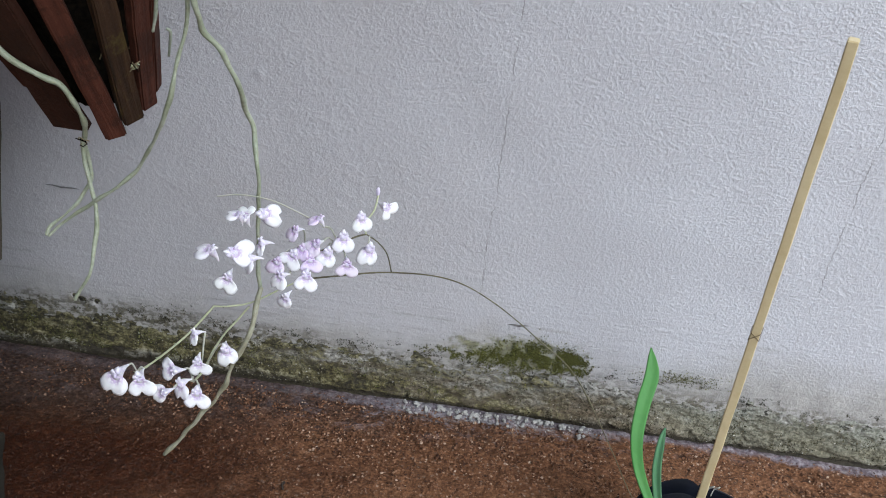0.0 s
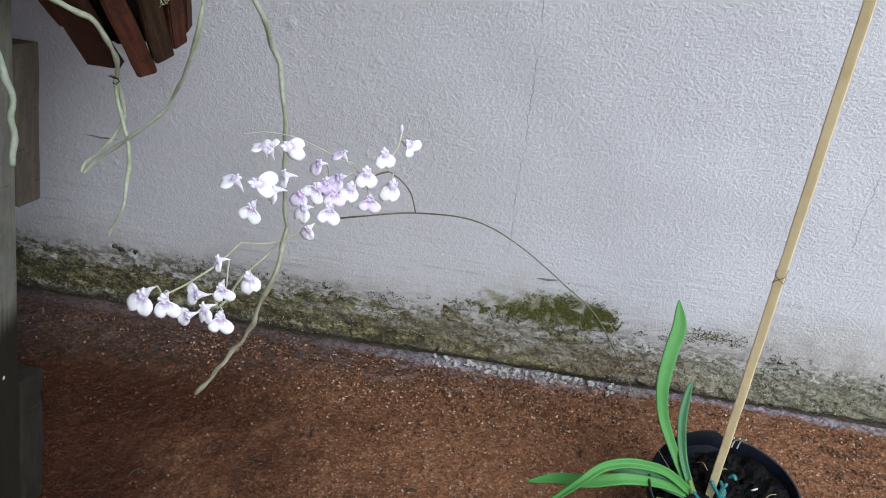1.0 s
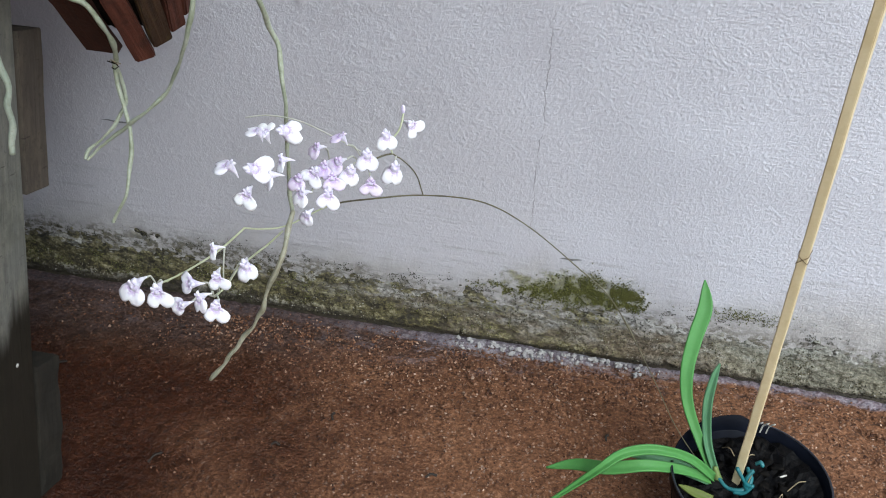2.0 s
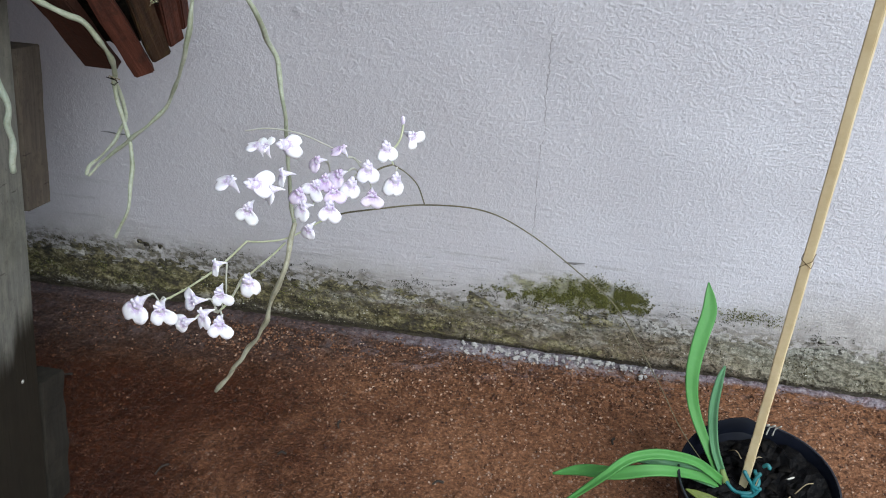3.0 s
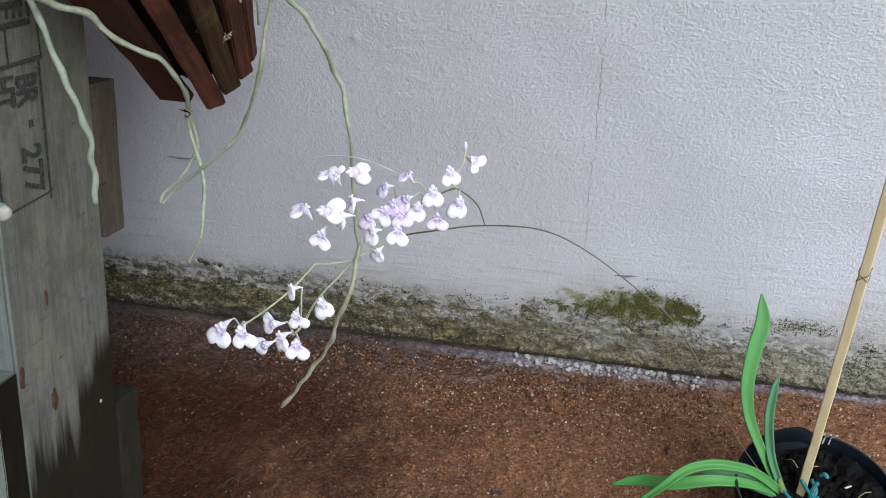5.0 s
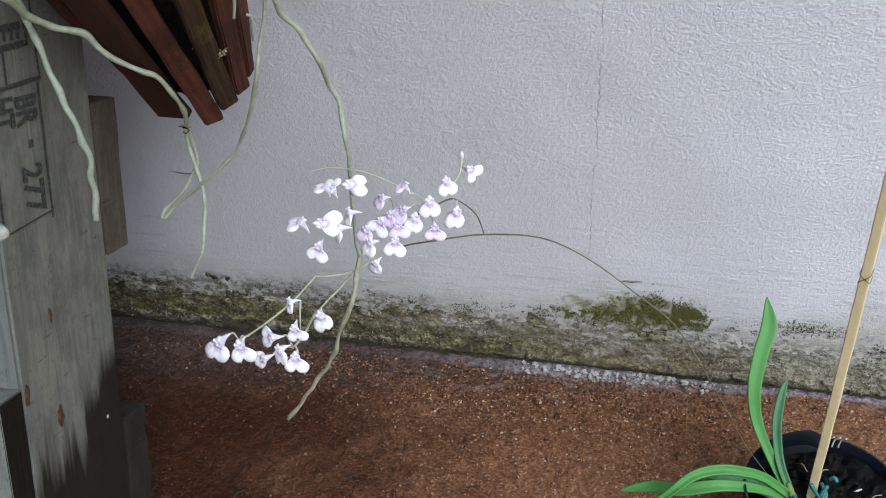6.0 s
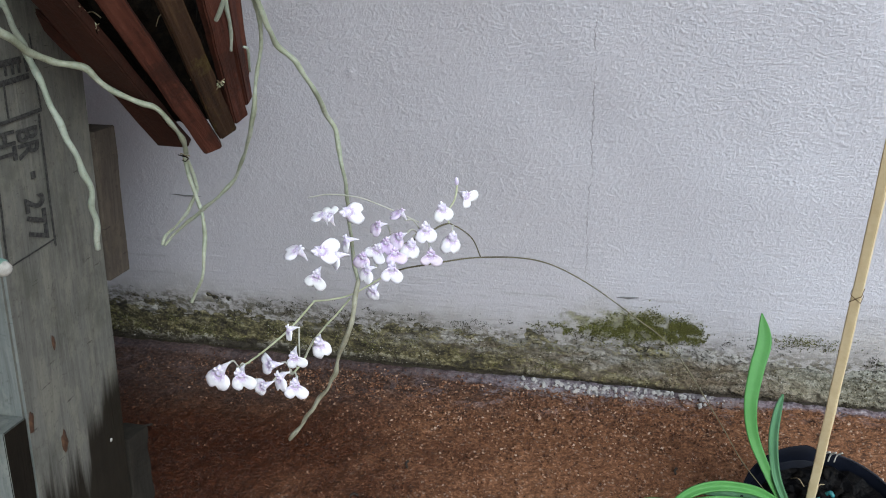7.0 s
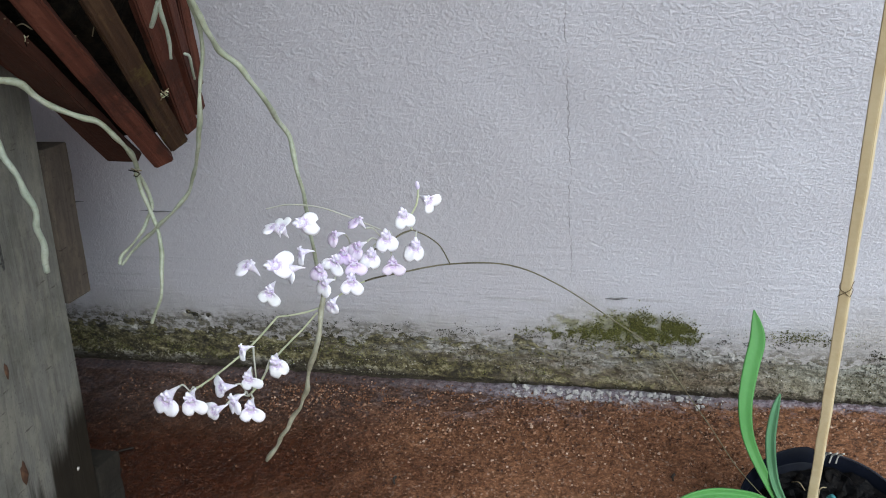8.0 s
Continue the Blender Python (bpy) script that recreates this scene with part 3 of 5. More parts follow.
def plank(size, bevel=0.0015, cuts=6, rough=0.0006, seed=0):
    """A sawn board with eased, slightly worn edges; its length lies along z, centred."""
    bm = bmesh.new()
    bmesh.ops.create_cube(bm, size=1)
    bmesh.ops.scale(bm, vec=size, verts=bm.verts[:])
    bmesh.ops.bevel(bm, geom=bm.edges[:], offset=bevel, segments=2, affect="EDGES")
    long = [e for e in bm.edges if abs(e.verts[0].co.z - e.verts[1].co.z) > size[2] * 0.5]
    bmesh.ops.subdivide_edges(bm, edges=long, cuts=cuts, use_grid_fill=True)
    for v in bm.verts:
        q = v.co * 55 + Vector((seed * 7.1, seed * 3.3, 0))
        v.co += rough * Vector((noise.noise(q), noise.noise(q + Vector((9, 0, 0))), 0.6 * noise.noise(q + Vector((0, 9, 0)))))
    return bm


def lump(size, seed, detail=2, rough=0.25):
    """A small uneven stone or crumb."""
    bm = bmesh.new()
    bmesh.ops.create_icosphere(bm, subdivisions=detail, radius=0.5)
    for v in bm.verts:
        v.co *= 1 + rough * noise.noise(v.co * 3 + Vector((seed * 5.7, seed, 0)))
        v.co = Vector((v.co.x * size[0], v.co.y * size[1], v.co.z * size[2]))
    for f in bm.faces:
        f.smooth = True
    return bm


def sheet(outline, nu, nv, thick):
    """A thin curved blade: outline(u, v) gives a point, u across (-1..1), v along (0..1)."""
    bm = bmesh.new()
    top = [[bm.verts.new(outline(2 * i / nu - 1, j / nv)) for i in range(nu + 1)] for j in range(nv + 1)]
    for j in range(nv):
        for i in range(nu):
            bm.faces.new((top[j][i], top[j][i + 1], top[j + 1][i + 1], top[j + 1][i]))
    bm.normal_update()
    bmesh.ops.solidify(bm, geom=bm.faces[:], thickness=thick)
    bmesh.ops.recalc_face_normals(bm, faces=bm.faces[:])
    for f in bm.faces:
        f.smooth = True
    return bm


# ---- the wall, its foot and the floor ----
WALL_Y = 0.75


def build_wall():
    xs, zs = spread(-0.38, 0.50, 0.0011, 3.0), spread(0.0, 0.45, 0.0011, 2.9)
    zs = zs[zs >= 0.0]
    x, z = np.meshgrid(xs, zs)
    dash = lattice(x, z * 1.5, 0.0040, 3) * 0.5 + lattice(x, z * 1.3, 0.0023, 4) * 0.6
    patch = 0.30 + 0.70 * smooth(lattice(x, z, 0.045, 6) + 0.5 * lattice(x, z, 0.016, 8), -0.7, 0.6)
    relief = 0.00016 * smooth(dash, 0.05, 0.75) * patch + 0.00010 * dash + 0.0010 * lattice(x, z, 0.05, 5)
    relief += 0.00030 * smooth(lattice(x, z * 1.2, 0.0062, 7), 0.15, 0.8) * (1 - smooth(x, -0.02, 0.15))
    relief *= (0.45 + 0.55 * smooth(z, 0.08, 0.2)) * (0.80 + 0.20 * smooth(x, -0.05, 0.12))
    # a filled screw hole
    relief += 0.0011 * np.exp(-(((x + 0.069) ** 2 + (z - 0.288) ** 2) / 0.0032 ** 2))
    for hx, hz in ((-0.2255, 0.0585), (-0.2125, 0.0578), (-0.231, 0.061)):
        relief -= 0.004 * np.exp(-(((x - hx) ** 2 + (z - hz) ** 2) / 0.0026 ** 2))
    p = np.stack([x, WALL_Y - relief, z], -1)
    ob = part("wall_north", grid_mesh("wall_north", p, len(zs), len(xs)), M_WALL)
    tagged(ob, "light grey-lilac painted plaster wall with damp stains", "wall", kind="structure")
    back = plank((6.0, 0.14, 2.9), 0.004, 1, 0)
    bmesh.ops.translate(back, verts=back.verts[:], vec=(0, WALL_Y + 0.08, 1.45))
    part("wall_core", back, M_WALL, ob)
    for hx, hz, r in ((-0.2255, 0.0588, 0.0030), (-0.2125, 0.0580, 0.0022), (-0.2315, 0.0612, 0.0018)):
        part("hole", lump((r, r, r), hx * 50, 2, 0.3), M_HOLE, ob, "", Matrix.Translation((hx, WALL_Y + 0.0006, hz)))
    for ax, bx, sz, rise in ((0.130, 0.147, 0.0978, 0.0012), (-0.240, -0.212, 0.171, -0.0005), (-0.31, -0.288, 0.1775, 0.001)):
        line = [Vector((ax + (bx - ax) * s, WALL_Y - 0.0006, sz + rise * s + 0.0004 * math.sin(9 * s))) for s in (0, 0.25, 0.5, 0.75, 1)]
        part("scratch", sweep(line, lambda s: 0.0008 * (0.25 + math.sin(math.pi * s)) * 0.8, 6, 0.5), M_SCRATCH, ob)


def foot_depth(x, z):
    """How far the mortar foot stands out of the wall."""
    top = 0.053 + 0.006 * lattice(x, 0 * z, 0.06, 21) + 0.004 * lattice(x, z, 0.016, 22) + 0.006 * lattice(x, z * 1.3, 0.0065, 27) + 0.005 * lattice(x, z * 1.3, 0.0034, 28) + 0.003 * np.sin(x * 9 + 1)
    body = 1 - smooth(z, top - 0.030, top + 0.006)
    bulge = 0.0024 + 0.004 * (1 - smooth(z, 0.0, 0.03)) + 0.0013 * lattice(x, z * 1.6, 0.024, 23) + 0.0007 * lattice(x, z * 1.8, 0.008, 24) + 0.0009 * lattice(x, z * 1.3, 0.0045, 26)
    bulge *= 0.15 + 0.85 * smooth(z, 0.0, 0.0075)
    pits = 0.0024 * smooth(lattice(x, z, 0.0055, 25), 0.35, 0.9)
    return body * np.maximum(bulge + 0.0016 - pits, 0.0034) - 0.0016


def build_foot():
    xs, zs = spread(-0.45, 0.56, 0.0013, 3.0), np.linspace(-0.004, 0.085, 90)
    x, z = np.meshgrid(xs, zs)
    p = np.stack([x, WALL_Y - foot_depth(x, z), z], -1)
    ob = part("plinth", grid_mesh("plinth", p, len(zs), len(xs)), M_MORTAR)
    tagged(ob, "rough mortar foot of the wall, stained with dark green algae", "plinth", kind="structure")


def build_floor():
    xs, ys = spread(-0.45, 0.55, 0.0018, 300.0), spread(0.38, 0.765, 0.0018, 300.0)
    x, y = np.meshgrid(xs, ys)
    near = np.exp(-np.clip(np.abs(x) - 0.6, 0, None) * 3)
    z = (0.0011 * lattice(x, y, 0.012, 31) + 0.0008 * lattice(x, y, 0.0055, 32) + 0.0006 * lattice(x, y, 0.0031, 34) + 0.0015 * lattice(x, y, 0.07, 33)) * near
    z -= 0.0016
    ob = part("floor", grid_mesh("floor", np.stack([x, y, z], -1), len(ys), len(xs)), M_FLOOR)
    tagged(ob, "rough reddish-brown oxide cement floor, damp along the wall", "floor", kind="structure")


build_wall()
build_foot()
build_floor()
# an added side wall out of view, which blocks sky light from the left
side = plank((0.14, 2.4, 1.482), 0.004, 1, 0)
bmesh.ops.translate(side, verts=side.verts[:], vec=(-0.676, -1.26, 0.741))
tagged(part("unseen_wall_west", side, M_SIDE), "plain brown plaster wall added out of view to block light from the left", "wall", kind="structure")
# an added roof out of view; its edge dims the left of the wall
cover = plank((1.10, 3.2, 0.08), 0.004, 1, 0)
bmesh.ops.translate(cover, verts=cover.verts[:], vec=(-0.20, -0.86, 1.52))
tagged(part("unseen_shade_roof", cover, M_SIDE), "plain brown roof added out of view to shade the left side", "roof", kind="structure")

# ---- the pallet that leans on its end ----
LEAN = math.degrees(math.atan2(0.3305, 0.9438))
PALLET_X = -0.1875
# local z runs up along the boards, local y across them towards the wall
PALLET = Matrix.Translation((PALLET_X, 0, 0)) @ pose(0, 0, 0, -LEAN, 0, 0)


def build_pallet():
    t = thing("wooden_pallet", "weathered grey wooden pallet leaning on end, foot soaked dark", "pallet", m=PALLET)

    def board(name, x, y, z, size, material, label, seed):
        return part(name, plank(size, 0.0018, 14, 0.0007, seed), material, t, label, Matrix.Translation((x, y, z)))

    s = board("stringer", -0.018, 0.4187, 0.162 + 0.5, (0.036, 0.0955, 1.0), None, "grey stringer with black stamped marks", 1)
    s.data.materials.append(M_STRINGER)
    s.data.materials.append(M_BOARD_SKYLIT)
    # faces towards the yard take the paler, bluish copy: sky light put into colour
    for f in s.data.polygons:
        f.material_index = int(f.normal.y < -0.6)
    at = Matrix.Translation((-0.018, 0.4187, 0.660))
    s.location.z = 0.660
    at_inv = at.inverted()
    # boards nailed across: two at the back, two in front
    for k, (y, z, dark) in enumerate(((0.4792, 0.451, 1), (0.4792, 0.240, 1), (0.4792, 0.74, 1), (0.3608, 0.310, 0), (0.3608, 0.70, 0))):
        ob = part("deck_board", plank((0.36, 0.0235 if dark else 0.0190, 0.096), 0.0005, 24 if k == 1 else 4, 0.0024 if k == 1 else 0.0006, 5 + k), None, t, "dark deck board with shade in its colour" if dark else "grey deck board", Matrix.Translation((-0.179, y, z)))
        # back boards and board ends get darkened copies that stand for their shade
        ob.data.materials.append((M_BOARD_WET_SHADED if z < 0.3 else M_BOARD_SHADED) if dark else M_BOARD_SKYLIT)
        ob.data.materials.append(M_BOARD_WET_SHADED if k == 1 else M_END_GRAIN_SHADED)
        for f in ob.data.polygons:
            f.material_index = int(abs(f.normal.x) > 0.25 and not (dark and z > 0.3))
    for k, x in enumerate((-0.341,)):
        board("stringer", x, 0.4187, 0.66, (0.036, 0.0955, 1.0), M_BOARD_SKYLIT, "", 20 + k)
    # knots
    for y, z, w, h in ((0.404, 0.388, 0.0018, 0.0040), (0.402, 0.325, 0.0032, 0.0060), (0.3755, 0.352, 0.0026, 0.0075)):
        k = lump((0.0012, w * 1.7, h * 2.2), z * 40, 3, 0.55)
        part("knot", k, M_KNOT, s, "brown knot", at_inv @ Matrix.Translation((0.0002, y, z)))
    # nail heads
    for y, z in ((0.449, 0.299),):
        part("nail", lump((0.0012, 0.003, 0.003), z, 1, 0.05), M_WHITE, s, "pale nail head", at_inv @ Matrix.Translation((0.0, y, z)))

    # the stamp: a frame of lines, letters that read downwards, a block of plain shapes for the mark
    stamp = part("stamp", plank((0.0006, 0.0017, 0.076), 0.0002, 8, 0.0003, 3), M_INK, s, "black stamped heat-treatment mark", at_inv @ Matrix.Translation((0.0008, 0.4170, 0.481)))
    inv = Matrix.Translation((0.0008, 0.4170, 0.481)).inverted()

    def stroke(y, z, w, h, turn=0.0):
        part("line", plank((0.0006, w, h), 0.0002, 5, 0.0004, y * 90 + z), M_INK, stamp, "", inv @ Matrix.Translation((0.0009, y, z)) @ pose(0, 0, 0, turn, 0, 0))

    stroke(0.3760, 0.484, 0.0015, 0.074, -2)
    stroke(0.397, 0.5198, 0.046, 0.0020, 3)
    stroke(0.398, 0.446, 0.040, 0.0008, 4)
    stroke(0.4185, 0.541, 0.0011, 0.042, 2)
    stroke(0.398, 0.5395, 0.030, 0.0030, 3)
    for k in range(5):
        stroke(0.3885 + 0.0058 * k, 0.5462, 0.0021, 0.0075, (-8, 5, 0, -4, 7)[k])
    stroke(0.396, 0.5490, 0.024, 0.0034, 2)
    stroke(0.3915, 0.5305, 0.0013, 0.020, 2)

    def letters(body, y, z, tall, length):
        curve = bpy.data.curves.new("letters", "FONT")
        curve.body, curve.size, curve.extrude, curve.offset = body, 1.0, 0.01, 0.022
        temp = bpy.data.objects.new("letters", curve)
        me = bpy.data.meshes.new_from_object(temp)
        bpy.data.objects.remove(temp)
        xs, ys = [v.co.x for v in me.vertices], [v.co.y for v in me.vertices]
        for v in me.vertices:
            v.co.x, v.co.y, v.co.z = (v.co.x - min(xs)) / (max(xs) - min(xs)) * length, ((v.co.y - min(ys)) / (max(ys) - min(ys)) - 0.5) * tall, v.co.z * 0.03
        # x of the text runs down the board, its top points towards the wall, its face towards +x
        turn = Matrix(((0, 0, 1, 0), (0, 1, 0, 0), (-1, 0, 0, 0), (0, 0, 0, 1)))
        part("letters", me, M_INK, stamp, "", inv @ Matrix.Translation((0.0008, y, z)) @ turn)

    letters("BR", 0.4050, 0.5135, 0.0175, 0.0160)
    letters("-", 0.4055, 0.4895, 0.0032, 0.0040)
    letters("277", 0.4035, 0.4765, 0.0172, 0.0270)
    letters("HT", 0.3862, 0.5145, 0.0165, 0.0160)


build_pallet()

# ---- the slatted hanging basket ----
BASE, TILT_X, TILT_Y, FLARE, FOOT_R, HIGH = Vector((-0.128, 0.634, 0.3225)), -0.12, -0.20, 0.34, 0.033, 0.15


def on_cone(angle, rise, inset=0.0):
    r = FOOT_R + FLARE * rise - inset
    return BASE + Vector((TILT_X * rise + r * math.cos(angle), TILT_Y * rise + r * math.sin(angle), rise))


# foot and head of the slats on the open side, width, mossy or not
SLATS = (
    ((-0.1312, 0.6, 0.3158), (-0.1462, 0.5302, 0.4636), 0.0205, 0),
    ((-0.1063, 0.5978, 0.3153), (-0.1168, 0.5336, 0.4646), 0.0112, 0),
    ((-0.0997, 0.606, 0.3217), (-0.0897, 0.5498, 0.4538), 0.0115, 1),
    ((-0.0941, 0.6127, 0.3273), (-0.0805, 0.5801, 0.4374), 0.0105, 0),
    ((-0.098, 0.6338, 0.3272), (-0.0851, 0.6112, 0.4199), 0.0098, 0),
)


def build_basket():
    t = thing("hanging_basket", "red-brown slatted wooden hanging basket, dark fibre inside", "basket", at=BASE)
    slats = [(Vector(p), Vector(q), w, mossy) for p, q, w, mossy in SLATS]
    for deg in (62, 90, 118, 146, 174, 202):
        slats.append((on_cone(radians(deg), 0.006), on_cone(radians(deg), HIGH), 0.0115, deg % 4 == 0))
    for k, (p, q, width, mossy) in enumerate(slats):
        up = (q - p).normalized()
        out = p - BASE
        out = (out - up * out.dot(up)).normalized()
        m = Matrix((up.cross(out) * -1, out, up)).transposed().to_4x4()
        m.translation = (p + q) / 2 - BASE
        slat = plank((width, 0.0070, (q - p).length), 0.0009, 14, 0.0007, k)
        foot = min(v.co.z for v in slat.verts)
        for v in slat.verts:
            if v.co.z < foot + 0.004:
                v.co.z += 0.0022 * noise.noise(Vector((v.co.x * 260, v.co.y * 200, k * 3.7)))
        # the broad slat has its shade mixed into the wood
        part("slat", slat, M_TEAK_MOSS if mossy else M_TEAK_SHADED if width > 0.02 else M_TEAK, t, "mossy brown slat" if mossy else "", m)
    # rings inside the slats that hold them
    for rise in (0.140,):
        ring = [on_cone(2 * math.pi * k / 36, rise, 0.0105) - BASE for k in range(37)]
        part("ring", sweep(ring, lambda s: 0.0011, 6), M_FIBRE, t, "black wire ring")
    # the filling, coloured near black for the shade between the slats
    bm = bmesh.new()
    rows = []
    for j in range(15):
        rise = 0.004 + 0.128 * j / 14
        rows.append([])
        for i in range(48):
            a = 2 * math.pi * i / 48
            q = on_cone(a, rise, 0.005 + 0.015 * min(rise / 0.05, 1.0))
            q += 0.005 * noise.noise(q * 120) * Vector((math.cos(a), math.sin(a), 0)) - BASE
            rows[-1].append(bm.verts.new(q))
    for a, b in zip(rows, rows[1:]):
        for i in range(48):
            bm.faces.new((a[i], a[(i + 1) % 48], b[(i + 1) % 48], b[i]))
    bm.faces.new(rows[0][::-1])
    bm.faces.new(rows[-1])
    part("fibre_filling", bm, M_FIBRE, t, "fibre filling, near black for the shade inside the basket")
    rng = random.Random(5)
    for k in range(26):
        a, rise = radians(rng.uniform(-130, 40)), rng.uniform(0.01, 0.11)
        p = on_cone(a, rise, 0.0165) - BASE
        way = Vector((rng.uniform(-1, 1), rng.uniform(-1, 0.2), rng.uniform(-1, 1))) * 0.008
        part("fibre", sweep(glide([p, p + way * 0.5 + Vector((0, 0, 0.002)), p + way], 3), lambda s: 0.00035, 4), M_STRAW, t)


build_basket()


def build_basket_litter():
    rng = random.Random(15)
    for slat, rise in ((2, 0.30), (0, 0.62), (0, 0.70)):
        p = Vector(SLATS[slat][0]).lerp(Vector(SLATS[slat][1]), rise) + Vector((0.0085, 0.001, 0))
        t = thing("fibre_tuft", "tuft of dry fibre and moss caught between the basket slats", "fibre", "tufts in the basket", at=p)
        for j in range(12):
            way = Vector((rng.uniform(-1, 1), rng.uniform(-1, 0.1), rng.uniform(-1, 1))) * 0.0045
            bend = Vector((rng.uniform(-1, 1), -0.6, rng.uniform(-1, 1))) * 0.0015
            part("strand", sweep(glide([way * -0.5, bend, way * 0.6], 3), lambda s: 0.00028, 4), (M_STRAW, M_FIBRE, M_STEM)[j % 3], t)


build_basket_litter()

# ---- the aerial roots of the orchid in the basket ----
ROOT_MAIN = [(-0.1646, 0.51, 0.4424), (-0.165, 0.525, 0.4232), (-0.1632, 0.5325, 0.4135), (-0.1632, 0.5415, 0.4037), (-0.1627, 0.5475, 0.3958), (-0.1585, 0.5565, 0.3878), (-0.1497, 0.5625, 0.3821), (-0.146, 0.5663, 0.3733), (-0.1378, 0.57, 0.3635), (-0.126, 0.5715, 0.3573), (-0.1203, 0.5745, 0.3526), (-0.1181, 0.5813, 0.3385), (-0.1203, 0.591, 0.3233), (-0.1242, 0.5963, 0.3104), (-0.1249, 0.5962, 0.2998), (-0.1219, 0.5925, 0.2802), (-0.1171, 0.5813, 0.2632), (-0.1177, 0.5663, 0.242), (-0.1253, 0.561, 0.2265)]
ROOT_LOOP = [(-0.1243, 0.5968, 0.3098), (-0.1245, 0.599, 0.303), (-0.1254, 0.6005, 0.2905), (-0.1254, 0.599, 0.2816), (-0.1296, 0.595, 0.2742), (-0.1385, 0.59, 0.2652), (-0.145, 0.585, 0.2583), (-0.1468, 0.5815, 0.2533)]
ROOT_NEAR = [(-0.0585, 0.5875, 0.415), (-0.059, 0.5905, 0.4005), (-0.0602, 0.5915, 0.3921), (-0.0638, 0.587, 0.3713), (-0.067, 0.5815, 0.3562), (-0.0736, 0.5825, 0.3362), (-0.0866, 0.5905, 0.3107), (-0.0955, 0.5915, 0.2973), (-0.1081, 0.5885, 0.2855), (-0.1236, 0.5895, 0.2719), (-0.1388, 0.588, 0.2589), (-0.1472, 0.5825, 0.2524)]
ROOT_LONG = [(-0.0575, 0.585, 0.43), (-0.0565, 0.585, 0.415), (-0.055, 0.587, 0.4027), (-0.0536, 0.589, 0.3939), (-0.0527, 0.592, 0.3842), (-0.046, 0.593, 0.3749), (-0.0414, 0.594, 0.3664), (-0.0355, 0.596, 0.3529), (-0.0363, 0.605, 0.335), (-0.033, 0.605, 0.3253), (-0.0305, 0.6005, 0.3149), (-0.0285, 0.596, 0.3051), (-0.028, 0.596, 0.2863), (-0.0285, 0.593, 0.2485), (-0.0266, 0.5888, 0.232)]
ROOT_END = [(-0.0266, 0.5888, 0.232), (-0.0273, 0.5715, 0.2145), (-0.0386, 0.5715, 0.1845), (-0.0495, 0.5737, 0.1554), (-0.0703, 0.576, 0.1199), (-0.0895, 0.5775, 0.0883)]
ROOT_PALE = [(-0.1749, 0.5535, 0.4251), (-0.1754, 0.555, 0.4128), (-0.1762, 0.5587, 0.3969), (-0.1762, 0.5587, 0.3888), (-0.1688, 0.5535, 0.3766), (-0.1647, 0.5497, 0.3616), (-0.1611, 0.5475, 0.3516), (-0.1583, 0.546, 0.3422), (-0.1567, 0.5453, 0.329), (-0.1547, 0.5437, 0.3173), (-0.1558, 0.543, 0.3079), (-0.1571, 0.5423, 0.2968), (-0.1608, 0.54, 0.2807)]
ROOT_TIP = [(-0.2072, 0.465, 0.3415), (-0.1737, 0.45, 0.3441), (-0.1500, 0.4425, 0.3480), (-0.140, 0.4417, 0.3484), (-0.1330, 0.4417, 0.3472)]


